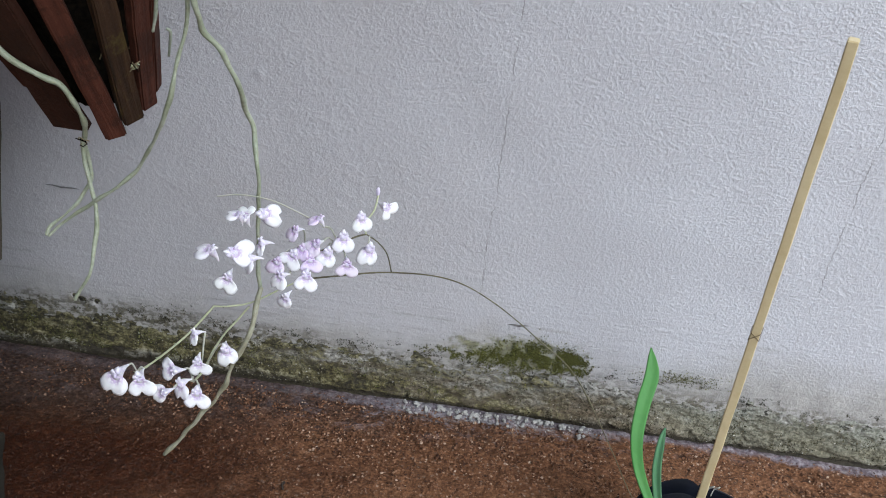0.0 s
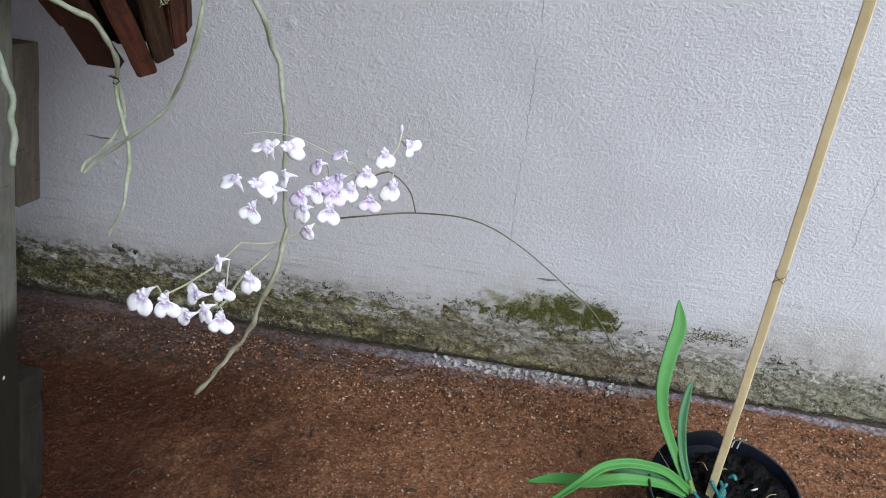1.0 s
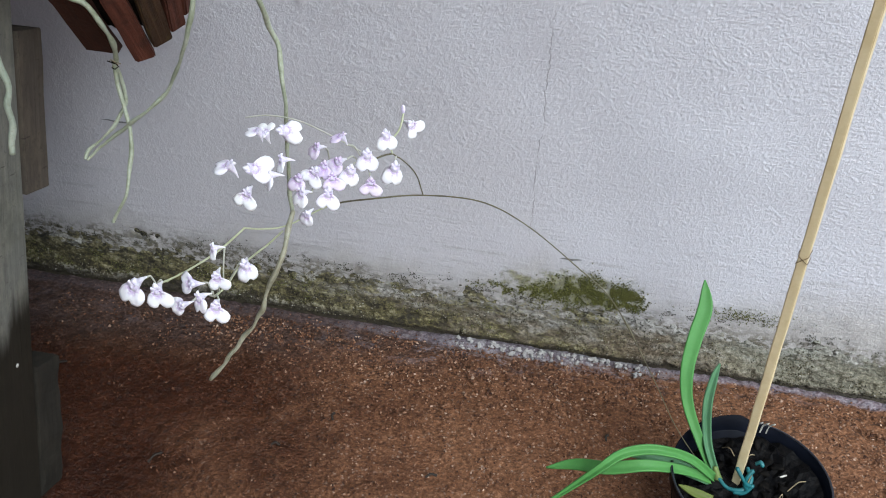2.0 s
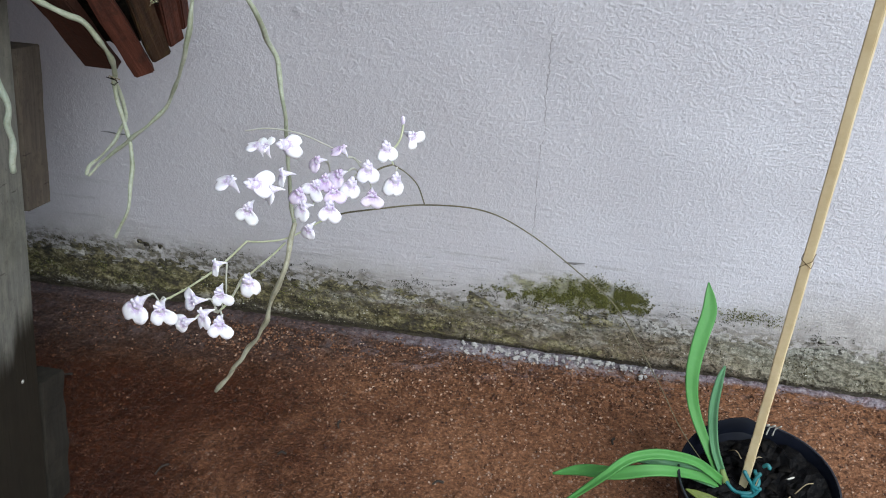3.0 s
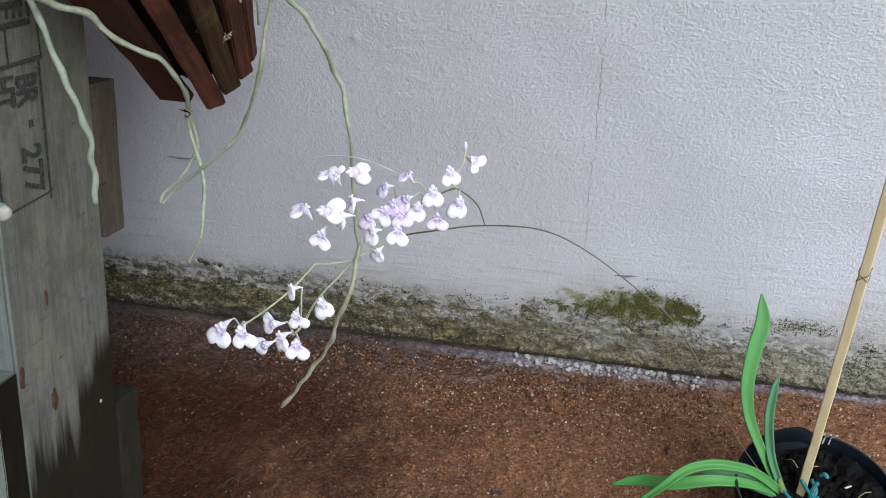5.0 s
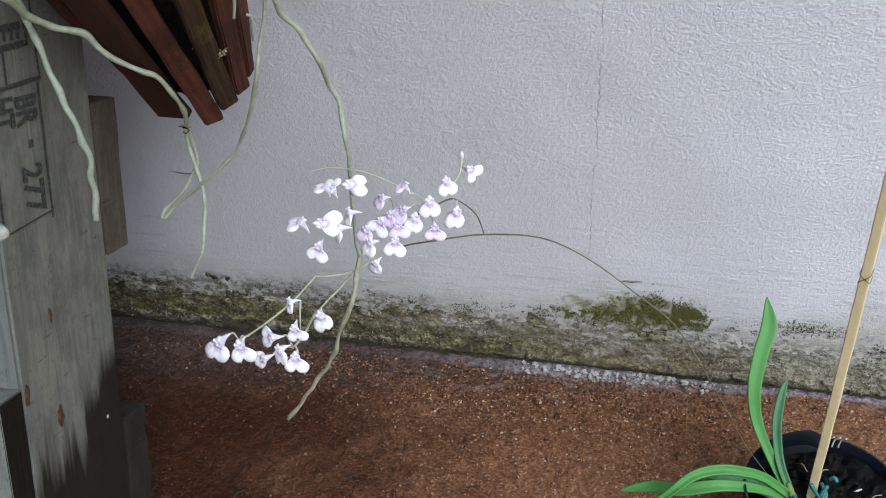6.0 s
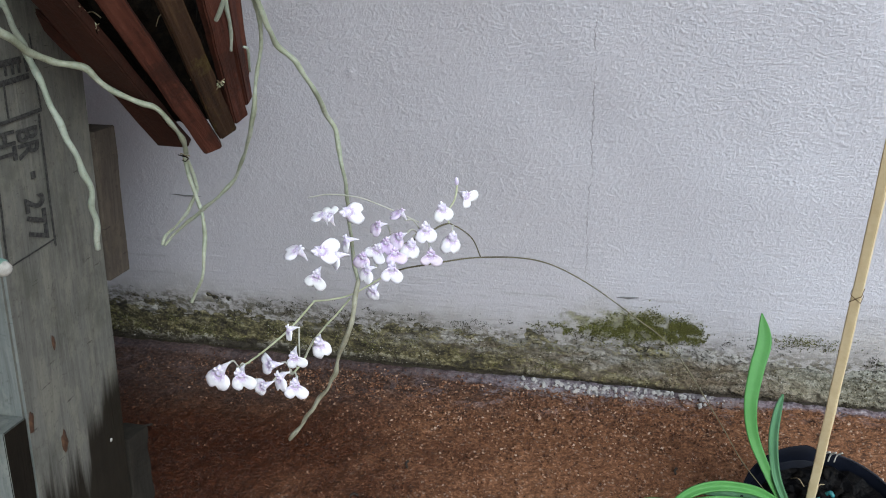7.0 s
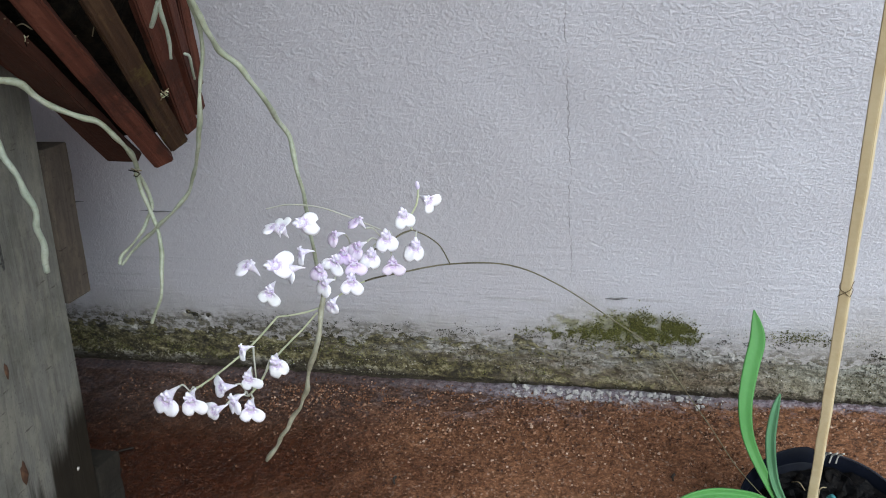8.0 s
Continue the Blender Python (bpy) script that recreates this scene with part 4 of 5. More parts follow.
def build_roots():
    t = thing("orchid_aerial_roots", "pale green aerial orchid roots hanging out of the basket", "roots", at=BASE)
    back = Matrix.Translation(-BASE)

    def root(line, r0, r1, material, label, seed, lumps=0.46):
        pts = glide(line, 9)
        pts = [p + 0.0014 * Vector((noise.noise(p * 70 + Vector((seed, 0, 0))), noise.noise(p * 70 + Vector((0, seed, 0))), noise.noise(p * 70 + Vector((0, 0, seed))))) for p in pts]
        part("root", sweep(pts, lambda s: r0 + (r1 - r0) * s, 12, lumps, seed), material, t, label, back)

    root(ROOT_MAIN[:14], 0.0022, 0.0015, M_ROOT, "thick pale green root", 1)
    root(ROOT_MAIN[13:], 0.0014, 0.0010, M_ROOT, "thin hanging root", 2)
    root(ROOT_LOOP, 0.0011, 0.0009, M_ROOT, "", 3)
    root(ROOT_NEAR, 0.0013, 0.0010, M_ROOT, "", 4)
    root(ROOT_LONG, 0.0015, 0.0013, M_ROOT, "long root with a drooping end", 5)
    root(ROOT_END, 0.0015, 0.0014, M_ROOT_TAN, "dry tan end of the long root", 6)
    root(ROOT_PALE, 0.0017, 0.0017, M_ROOT_GREY, "silvery pale root", 7)
    root(ROOT_TIP, 0.0046, 0.0040, M_ROOT_TIP, "blue-green root with a white tip", 8)
    part("root_tip", lump((0.0085, 0.0072, 0.0072), 3, 3, 0.06), M_WHITE, t, "white growing tip", back @ Matrix.Translation(ROOT_TIP[-1]))
    # a dark, frayed sheath where the root forks under the basket
    rng = random.Random(31)
    for k in range(7):
        p = Vector((-0.1243, 0.5960, 0.3125 - 0.0008 * k))
        way = [Vector((rng.uniform(-1, 1), rng.uniform(-1, 0.2), rng.uniform(-0.6, 0.6))) * 0.0030 for _ in range(3)]
        part("frayed_fibre", sweep(glide([p + q for q in way], 4), lambda s: 0.0003, 5), (M_FIBRE, M_TWIG, M_STRAW)[k % 3], t, "", back)
    for line, r in (([(-0.0648, 0.5720, 0.4258), (-0.0672, 0.5740, 0.4184), (-0.0698, 0.5770, 0.4088), (-0.0715, 0.5800, 0.3984), (-0.0741, 0.5830, 0.3851)], 0.0011), ([(-0.0679, 0.5740, 0.4170), (-0.0719, 0.5750, 0.4112), (-0.0764, 0.5760, 0.4049)], 0.0011), ([(-0.0699, 0.5880, 0.3844), (-0.0686, 0.5900, 0.3822), (-0.0693, 0.5920, 0.3763), (-0.0725, 0.5960, 0.3667)], 0.0008)):
        root(line, r, r * 0.9, M_ROOT_GREY, "", 9)


build_roots()

# ---- the potted orchid ----
POT = Vector((0.270, 0.581, 0.0))


def build_pot():
    t = thing("plant_pot", "black plastic nursery pot with a bent rim", "pot", at=POT)
    profile = [(0.0, 0.0), (0.036, 0.0), (0.0385, 0.002), (0.0465, 0.064), (0.0485, 0.065), (0.0497, 0.066), (0.0500, 0.074), (0.0494, 0.0752), (0.0486, 0.0748), (0.0468, 0.060), (0.0385, 0.006), (0.0, 0.005)]
    bm = bmesh.new()
    sides, rings = 72, []
    for r, z in profile:
        ring = []
        for k in range(sides):
            a = 2 * math.pi * k / sides
            # the rim is torn behind the stake and stands up on one side of the tear
            deg = math.degrees(a)
            bend = max(0.0, min(1.0, (182 - deg) / 80)) * max(0.0, min(1.0, (deg - 87) / 5)) * max(0, z - 0.05) / 0.025
            s = 1 + 0.012 * math.sin(2 * a + 1)
            ring.append(bm.verts.new(((r * s + 0.001 * bend) * math.cos(a), (r * s + 0.001 * bend) * math.sin(a), z + 0.0042 * bend)))
        rings.append(ring)
    for a, b in zip(rings, rings[1:]):
        for k in range(sides):
            bm.faces.new((a[k], a[(k + 1) % sides], b[(k + 1) % sides], b[k]))
    bmesh.ops.remove_doubles(bm, verts=bm.verts[:], dist=0.00001)
    bmesh.ops.recalc_face_normals(bm, faces=bm.faces[:])
    for f in bm.faces:
        f.smooth = True
    part("pot_wall", bm, M_POT, t)
    # the rolled lip, from one side of the tear round to the other
    lip = []
    for k in range(90):
        deg = 84 - 268 * k / 89
        a = radians(deg)
        r = 0.0497 * (1 + 0.012 * math.sin(2 * a + 1))
        lip.append(Vector((r * math.cos(a), r * math.sin(a), 0.0752)))
    part("rim", sweep(lip, lambda s: 0.0009, 8), M_RIM, t, "glossy blue-black rim")


def build_soil():
    t = thing("potting_mix", "dark potting mix with bark chips and dry roots in the pot", "soil", at=POT)
    bm = bmesh.new()
    rows = []
    for j in range(1, 14):
        r = 0.0462 * j / 13
        rows.append([])
        for k in range(60):
            a = 2 * math.pi * k / 60
            q = Vector((r * math.cos(a), r * math.sin(a), 0))
            rows[-1].append(bm.verts.new(q + Vector((0, 0, 0.0605 + 0.005 * noise.noise(q * 70) + 0.0035 * noise.noise(q * 230) + 0.0095 * q.x / 0.046 + 0.003 * q.y / 0.046))))
    for a, b in zip(rows, rows[1:]):
        for k in range(60):
            bm.faces.new((a[k], a[(k + 1) % 60], b[(k + 1) % 60], b[k]))
    bm.faces.new(rows[0])
    part("soil", bm, M_SOIL, t)
    rng = random.Random(8)
    chips = [part("bark_chip", lump((0.010, 0.006, 0.0026), k, 2, 0.9), M_CHIP, t, "", Matrix.Translation((0, 0, 0.056))) for k in range(4)]
    for k in range(34):
        src = chips[k % 4]
        ob = src if k < 4 else part("bark_chip", src.data, None, t)
        r, a = 0.042 * math.sqrt(rng.random()), rng.uniform(0, 6.283)
        ob.matrix_local = pose(r * math.cos(a), r * math.sin(a), 0.0605 + 0.0095 * r * math.cos(a) / 0.046 + 0.003 * r * math.sin(a) / 0.046 + rng.uniform(0, 0.002), rng.uniform(-40, 40), rng.uniform(-40, 40), rng.uniform(0, 360))
    for k in range(10):
        r, a = 0.038 * math.sqrt(rng.random()), rng.uniform(-1.2, 2.2)
        p = Vector((r * math.cos(a), r * math.sin(a), 0.0625 + 0.0095 * r * math.cos(a) / 0.046))
        way = Vector((rng.uniform(-1, 1), rng.uniform(-1, 1), rng.uniform(0, 0.5))) * 0.012
        part("dry_root", sweep(glide([p, p + way * 0.5 + Vector((0, 0, 0.004)), p + way], 4), lambda s: 0.0004, 5), M_STRAW, t)
    for x, y, turn in ((0.024, 0.014, 40), (0.045, 0.008, -25)):
        part("pale_chip", lump((0.010, 0.0014, 0.0012), x * 90, 2, 0.5), M_WHITE, t, "white bark splinter", pose(x, y, 0.0665, 10, 20, turn))
    for x in (0.006, 0.010, 0.014):
        p = Vector((x, 0.0455, 0.070))
        part("dry_root", sweep(glide([p, p + Vector((0.001, 0.001, 0.006)), p + Vector((0.003, -0.002, 0.012))], 4), lambda s: 0.0006, 5), M_WHITE, t)


build_pot()
build_soil()

STEM_BASE = Vector((0.2515, 0.592, 0.054))
LEAF_TALL = [(0.2512, 0.5918, 0.0581), (0.2379, 0.6, 0.0797), (0.227, 0.6187, 0.0951), (0.2253, 0.6412, 0.1039), (0.2293, 0.6638, 0.115), (0.2339, 0.681, 0.1265), (0.2314, 0.6945, 0.1405)]
LEAF_SHORT = [(0.2526, 0.5917, 0.0584), (0.2421, 0.6, 0.0807), (0.2413, 0.6262, 0.0871), (0.2465, 0.6525, 0.0882), (0.2516, 0.6683, 0.0884)]
LEAF_ARCHED = [(0.2506, 0.5893, 0.06), (0.2314, 0.5857, 0.0785), (0.2138, 0.5813, 0.087), (0.1994, 0.5786, 0.088), (0.1854, 0.5725, 0.0865), (0.1726, 0.5645, 0.078), (0.1568, 0.5602, 0.06), (0.1372, 0.5536, 0.04)]
LEAF_BROAD = [(0.2499, 0.5883, 0.058), (0.2292, 0.5828, 0.07), (0.2041, 0.5736, 0.0795), (0.1801, 0.5725, 0.072), (0.1591, 0.5791, 0.062), (0.1404, 0.5791, 0.054)]
LEAF_INNER = [(0.249, 0.5885, 0.057), (0.2277, 0.5851, 0.069), (0.2079, 0.582, 0.0785), (0.1873, 0.5829, 0.076)]
LEAF_YELLOW = [(0.247, 0.5663, 0.0669), (0.2359, 0.5663, 0.0699), (0.2244, 0.5663, 0.0751)]
STEM_MAIN = [(0.2415, 0.5925, 0.0648), (0.2169, 0.5887, 0.1038), (0.1961, 0.5887, 0.1431), (0.1649, 0.5887, 0.1969), (0.14, 0.5925, 0.2175), (0.1087, 0.5978, 0.2378), (0.0813, 0.6023, 0.2463), (0.0478, 0.6038, 0.2442), (0.0193, 0.6, 0.2397), (-0.0057, 0.5978, 0.2326), (-0.0301, 0.5887, 0.2203), (-0.0404, 0.576, 0.2251), (-0.0456, 0.5625, 0.2348)]
STEM_END = [(-0.0456, 0.5625, 0.2348), (-0.0477, 0.5437, 0.2381), (-0.0489, 0.525, 0.2436), (-0.0508, 0.4988, 0.2537), (-0.0514, 0.48, 0.263), (-0.0525, 0.474, 0.2662)]
BRANCHES = (
    ([(0.0478, 0.6038, 0.2442), (0.0449, 0.5978, 0.2615), (0.0399, 0.591, 0.2736), (0.0341, 0.585, 0.2821)], 0.00038, 1),
    ([(0.0341, 0.585, 0.2821), (0.029, 0.5813, 0.2819), (0.0214, 0.5775, 0.2783), (0.0115, 0.576, 0.2733), (0.0011, 0.57, 0.2706)], 0.0005, 1),
    ([(0.0341, 0.585, 0.2821), (0.0331, 0.585, 0.2886), (0.0373, 0.5887, 0.296), (0.0385, 0.5925, 0.3039)], 0.0005, 0),
    ([(-0.0336, 0.5888, 0.2153), (-0.0357, 0.57, 0.2193), (-0.0361, 0.5513, 0.2265), (-0.0314, 0.5175, 0.2442), (-0.0301, 0.4988, 0.2484), (-0.0315, 0.4875, 0.2507)], 0.0006, 0),
    ([(-0.0505, 0.5925, 0.2881), (-0.0369, 0.5925, 0.2913), (-0.0198, 0.5925, 0.2903), (-0.0034, 0.5925, 0.2842), (0.0156, 0.5887, 0.2785)], 0.0004, 2),
)
# place, width, how far it faces the yard, which way its tube and its lip point (degrees from level), lilac or white
FLOWERS = [
    (-0.0254, 0.5444, 0.3098, 0.0090, 35, -70, 160, 0),
    (-0.0205, 0.5485, 0.3089, 0.0096, 45, -60, 100, 0),
    (-0.0114, 0.5553, 0.3069, 0.0127, 75, 170, 0, 0),
    (-0.0341, 0.5251, 0.3002, 0.0118, 40, -55, 170, 0),
    (-0.0212, 0.5341, 0.2955, 0.0137, 75, 180, -5, 0),
    (-0.0115, 0.5432, 0.2947, 0.0102, 30, 0, -120, 0),
    (-0.015, 0.5351, 0.2901, 0.0102, 25, 0, -140, 0),
    (-0.0243, 0.5223, 0.2873, 0.0119, 60, 70, -110, 0),
    (0.0013, 0.557, 0.2961, 0.0092, 45, 10, -140, 1),
    (0.0103, 0.5671, 0.2981, 0.0086, 35, -55, 180, 1),
    (0.0014, 0.5485, 0.2871, 0.0110, 60, 50, -120, 0),
    (0.0113, 0.5585, 0.2879, 0.0111, 55, 30, -130, 1),
    (0.0059, 0.5534, 0.2878, 0.0098, 60, 60, -100, 1),
    (0.0105, 0.5521, 0.2819, 0.0104, 70, 100, -80, 1),
    (-0.0042, 0.5418, 0.2858, 0.0097, 60, 60, -110, 1),
    (-0.0014, 0.5383, 0.2795, 0.0103, 50, 10, -120, 0),
    (0.0094, 0.5454, 0.2759, 0.0113, 72, 95, -90, 0),
    (0.0177, 0.559, 0.2821, 0.0111, 72, 95, -92, 0),
    (0.0244, 0.5689, 0.2864, 0.0124, 72, 92, -86, 0),
    (0.0276, 0.5618, 0.2755, 0.0106, 60, 95, -90, 1),
    (0.0377, 0.5727, 0.2779, 0.0126, 72, 92, -90, 0),
    (0.0319, 0.5809, 0.2925, 0.0113, 72, 105, -84, 0),
    (0.043, 0.5925, 0.2952, 0.0108, 50, 150, -40, 0),
    (0.0024, 0.5339, 0.271, 0.0091, 45, 50, -110, 0),
    (-0.0565, 0.4616, 0.272, 0.0140, 60, 50, -110, 0),
    (-0.048, 0.4672, 0.266, 0.0121, 65, 80, -86, 0),
    (-0.0399, 0.4699, 0.2586, 0.0104, 50, 25, -155, 0),
    (-0.0382, 0.4799, 0.2647, 0.0105, 45, 5, 180, 0),
    (-0.0285, 0.4888, 0.2612, 0.0100, 55, 85, -84, 0),
    (-0.0182, 0.5002, 0.2601, 0.0113, 65, 100, -76, 0),
    (-0.0326, 0.4772, 0.2561, 0.0099, 45, 20, -100, 0),
    (-0.0269, 0.4784, 0.2505, 0.0117, 70, 90, -90, 0),
    (-0.0317, 0.4965, 0.2715, 0.0088, 35, 5, -115, 0),
]


def blade(line, width, fold, face, thick=0.0012):
    """A keeled leaf along a line; width is a function of 0..1, face the way its upper side looks."""
    pts = glide(line, 8)
    last = len(pts) - 1

    def outline(u, v):
        i = min(int(v * last), last - 1)
        f = v * last - i
        q = pts[i].lerp(pts[i + 1], f)
        ahead = (pts[min(i + 2, last)] - pts[max(i - 1, 0)]).normalized()
        side = ahead.cross(Vector(face)).normalized()
        up = side.cross(ahead)
        w = width(v) / 2
        return q + side * u * w * math.cos(fold) + up * (abs(u) ** 1.3) * w * math.sin(fold)

    return sheet(outline, 8, 40, thick)


def tongue(full, base, peak=0.6):
    """Leaf widths: a narrow base, widest at peak, a pointed tip."""
    def width(v):
        if v < peak:
            s = v / peak
            return base + (full - base) * s * s * (3 - 2 * s)
        s = (v - peak) / (1 - peak)
        return max(full * (1 - s ** 2.2), 0.0004)
    return width


def flower_parts(material, wide=0.98, notch=0.36, lean=0.0, curl=0.16):
    """Meshes of one blossom, one unit wide, its throat at the origin, facing -y with the lip hanging down."""
    def lip(u, v):
        a = u * 100
        # two round lobes on a short claw
        r = 0.70 * max(math.cos(radians(abs(a) - 32)), 0.12) * (1 - notch * math.exp(-((a - 20 * lean) / 8) ** 2)) * (1 + lean * math.sin(radians(a)))
        r *= 1 - 0.55 * max(0.0, (abs(a) - 46) / 54) ** 1.2
        r *= 1 + 0.03 * math.sin(radians(a * 7 + 300 * lean)) + 0.02 * math.sin(radians(a * 13))
        r = 0.05 + (r - 0.05) * v
        s, c = math.sin(radians(a)), math.cos(radians(a))
        return Vector((wide * r * s, -0.10 * math.sin(v * 2.2) + curl * v * v * abs(s) * (1 + 2 * lean * s) + 0.035 * math.sin(a * 0.11 + 9 * lean) * v * v, -r * c))

    def hood(u, v):
        w = 0.165 * math.sin(math.pi * min(0.35 + 0.60 * v, 0.95)) + 0.01
        return Vector((u * w * 0.9, -0.16 * math.sin(v * 2.4) + 0.09 * u * u, 0.02 + 0.34 * v))

    def wing(sign):
        def f(u, v):
            w = 0.110 * math.sin(math.pi * min(0.20 + 0.78 * v, 0.97)) + 0.01
            return Vector((sign * (0.06 + 0.10 * v) + u * w * 0.8, -0.18 * math.sin(v * 2.0) + 0.05 * u * u, 0.02 + 0.21 * v + 0.02 * u))
        return f

    out = []
    for name, f, nu, nv in (("lip", lip, 20, 7), ("sepal", hood, 6, 6), ("petal", wing(1), 6, 6), ("petal", wing(-1), 6, 6)):
        bm = sheet(f, nu, nv, 0.025)
        me = bpy.data.meshes.new(name)
        bm.to_mesh(me)
        bm.free()
        me.materials.append(material if name == "lip" or material is M_LILAC else M_HOOD)
        out.append((name, me))
    col = lump((0.12, 0.20, 0.16), 2, 2, 0.1)
    bmesh.ops.translate(col, verts=col.verts[:], vec=(0, -0.06, 0.02))
    me = bpy.data.meshes.new("column")
    col.to_mesh(me)
    col.free()
    me.materials.append(M_HOOD)
    out.append(("column", me))
    line = glide([Vector((0, -0.06, 0.02)), Vector((0, 0.16, 0.05)), Vector((0.01, 0.38, 0.08)), Vector((0.02, 0.62, 0.06))], 5)
    bm = sweep(line, lambda s: 0.20 * (1 - s) ** 1.4 + 0.035, 9)
    me = bpy.data.meshes.new("pedicel")
    bm.to_mesh(me)
    bm.free()
    me.materials.append(M_HOOD)
    out.append(("pedicel", me))
    return out


def build_orchid():
    t = thing("potted_orchid", "green-leaved orchid with an arching spray of lilac-white flowers, in the pot", "orchid", at=STEM_BASE)
    back = Matrix.Translation(-STEM_BASE)
    up = (0.0, -0.75, 0.65)
    part("leaf", blade(LEAF_TALL, tongue(0.0104, 0.0050, 0.78), 0.22, up), M_LEAF, t, "tall upright green leaf", back)
    part("leaf", blade(LEAF_SHORT, tongue(0.0066, 0.0046, 0.5), 0.7, up), M_LEAF_DARK, t, "short folded leaf", back)
    part("leaf", blade(LEAF_ARCHED, tongue(0.0066, 0.0055, 0.4), 0.6, (0, -0.6, 0.8)), M_LEAF, t, "arching leaf bent over at its middle", back)
    part("leaf", blade(LEAF_BROAD, tongue(0.0084, 0.0052, 0.65), 0.4, (0, -0.5, 0.87)), M_LEAF, t, "", back)
    part("leaf", blade(LEAF_INNER, tongue(0.0085, 0.007, 0.4), 0.5, (0, -0.5, 0.87)), M_LEAF_DARK, t, "", back)
    part("leaf", blade(LEAF_YELLOW, tongue(0.0055, 0.004, 0.4), 0.3, (0, -0.5, 0.87)), M_LEAF_YELLOW, t, "yellowing withered leaf", back)
    shoot = glide([STEM_BASE + Vector((0.005, -0.004, -0.004)), STEM_BASE + Vector((0.002, -0.002, 0.004)), STEM_BASE + Vector((-0.002, 0.001, 0.013))], 6)
    part("shoot", sweep(shoot, lambda s: 0.0042 * (1 - 0.65 * s), 12, 0.15, 0.0, False), M_SHEATH, t, "pale green leaf sheath", back)
    main = glide(STEM_MAIN, 10)
    cut = int(len(main) * 0.75)
    part("stem", sweep(main[:cut], lambda s: 0.00024 + 0.00028 * s + 0.0003 * math.exp(-((s - 0.30) / 0.012) ** 2), 8, 0.1), M_STEM_DRY, t, "thin olive-brown flower stem", back)
    part("stem", sweep(main[cut - 1:], lambda s: 0.00052, 8, 0.1), M_STEM, t, "greener upper stem", back)
    end = part("stem", sweep(glide(STEM_END, 8), lambda s: 0.00062 - 0.00015 * s, 8, 0.1), M_STEM, t, "green end of the stem", back)
    for f in (0.25, 0.45, 0.6, 0.75, 0.9):
        pts = glide(STEM_END, 8)
        q = pts[int(f * (len(pts) - 1))]
        part("bract", sweep([q, q + Vector((-0.0005, -0.0012, -0.0005)), q + Vector((-0.0022, -0.0022, 0.0004))], lambda s: 0.0006 * (1 - 0.7 * s), 5), M_STEM, end, "")
    for line, r, dry in BRANCHES:
        part("branch", sweep(glide(line, 8), lambda s: r, 7, 0.1), (M_STEM, M_STEM_DRY, M_PEDICEL)[dry], t, "", back)
    stalks = [glide(line, 12) for line in (STEM_MAIN, STEM_END, *[branch[0] for branch in BRANCHES])]
    stalk_points = [q for line in stalks for q in line]
    shapes = ((0.94, 0.18, 0.0, 0.12), (1.02, 0.26, 0.14, 0.02), (0.90, 0.14, -0.14, 0.18), (0.96, 0.22, 0.07, 0.22))
    kinds = [[flower_parts(m, *v) for v in shapes] for m in (M_PETAL, M_LILAC)]
    # the open side of the yard, which most blossoms turn to, and the level and upright directions across it
    yard, level = Vector((0.194, -0.767, 0.612)).normalized(), Vector((0.9774, 0.2047, -0.0529))
    upright = yard.cross(level).normalized()
    level = upright.cross(yard)
    rng = random.Random(21)
    for k, (x, y, z, wide, open_to, tube_way, lip_way, lilac) in enumerate(FLOWERS):
        p = Vector((x, y, z))
        flat = level * math.cos(radians(tube_way)) + upright * math.sin(radians(tube_way))
        behind = (flat * math.cos(radians(open_to)) - yard * math.sin(radians(open_to))).normalized()
        down = level * math.cos(radians(lip_way + rng.uniform(-6, 6))) + upright * math.sin(radians(lip_way))
        down = (down - behind * down.dot(behind)).normalized()
        m = Matrix((behind.cross(-down), behind, -down)).transposed().to_4x4()
        m.translation = p - STEM_BASE
        wide *= 1.04
        m = m @ Matrix.Diagonal((wide * rng.uniform(0.92, 1.08), wide, wide * rng.uniform(0.94, 1.08), 1)) @ Matrix.Translation((0, -0.16 * math.cos(radians(open_to)), 0.20))
        fl = None
        for name, me in kinds[lilac][(k * 5 + k // 3) % 4]:
            if fl is None:
                fl = part("flower", me, None, t, "lilac flower" if lilac else "white flower with a lilac throat", m)
            else:
                part(name, me, None, fl)
        # a thin stalk arches from the nearest branch to the back of the blossom
        head = m.to_translation() + STEM_BASE + behind * wide * 0.62
        root = min(stalk_points, key=lambda q: (q - head).length + 0.4 * max(0, q.z - head.z))
        gap = (root - head).length
        if 0.003 < gap < 0.030:
            mid = root.lerp(head, 0.55) + Vector((0, 0.001, 0.12 * gap + 0.001))
            part("stalk", sweep(glide([root, mid, head], 6), lambda s: 0.00036 + 0.0002 * s, 6), M_PEDICEL, t, "", back)
    for q in ((0.0382, 0.5925, 0.3055),):
        part("bud", lump((0.0024, 0.0024, 0.0055), q[0] * 80, 2, 0.1), M_HOOD, t, "closed lilac bud", back @ Matrix.Translation(q))


build_orchid()


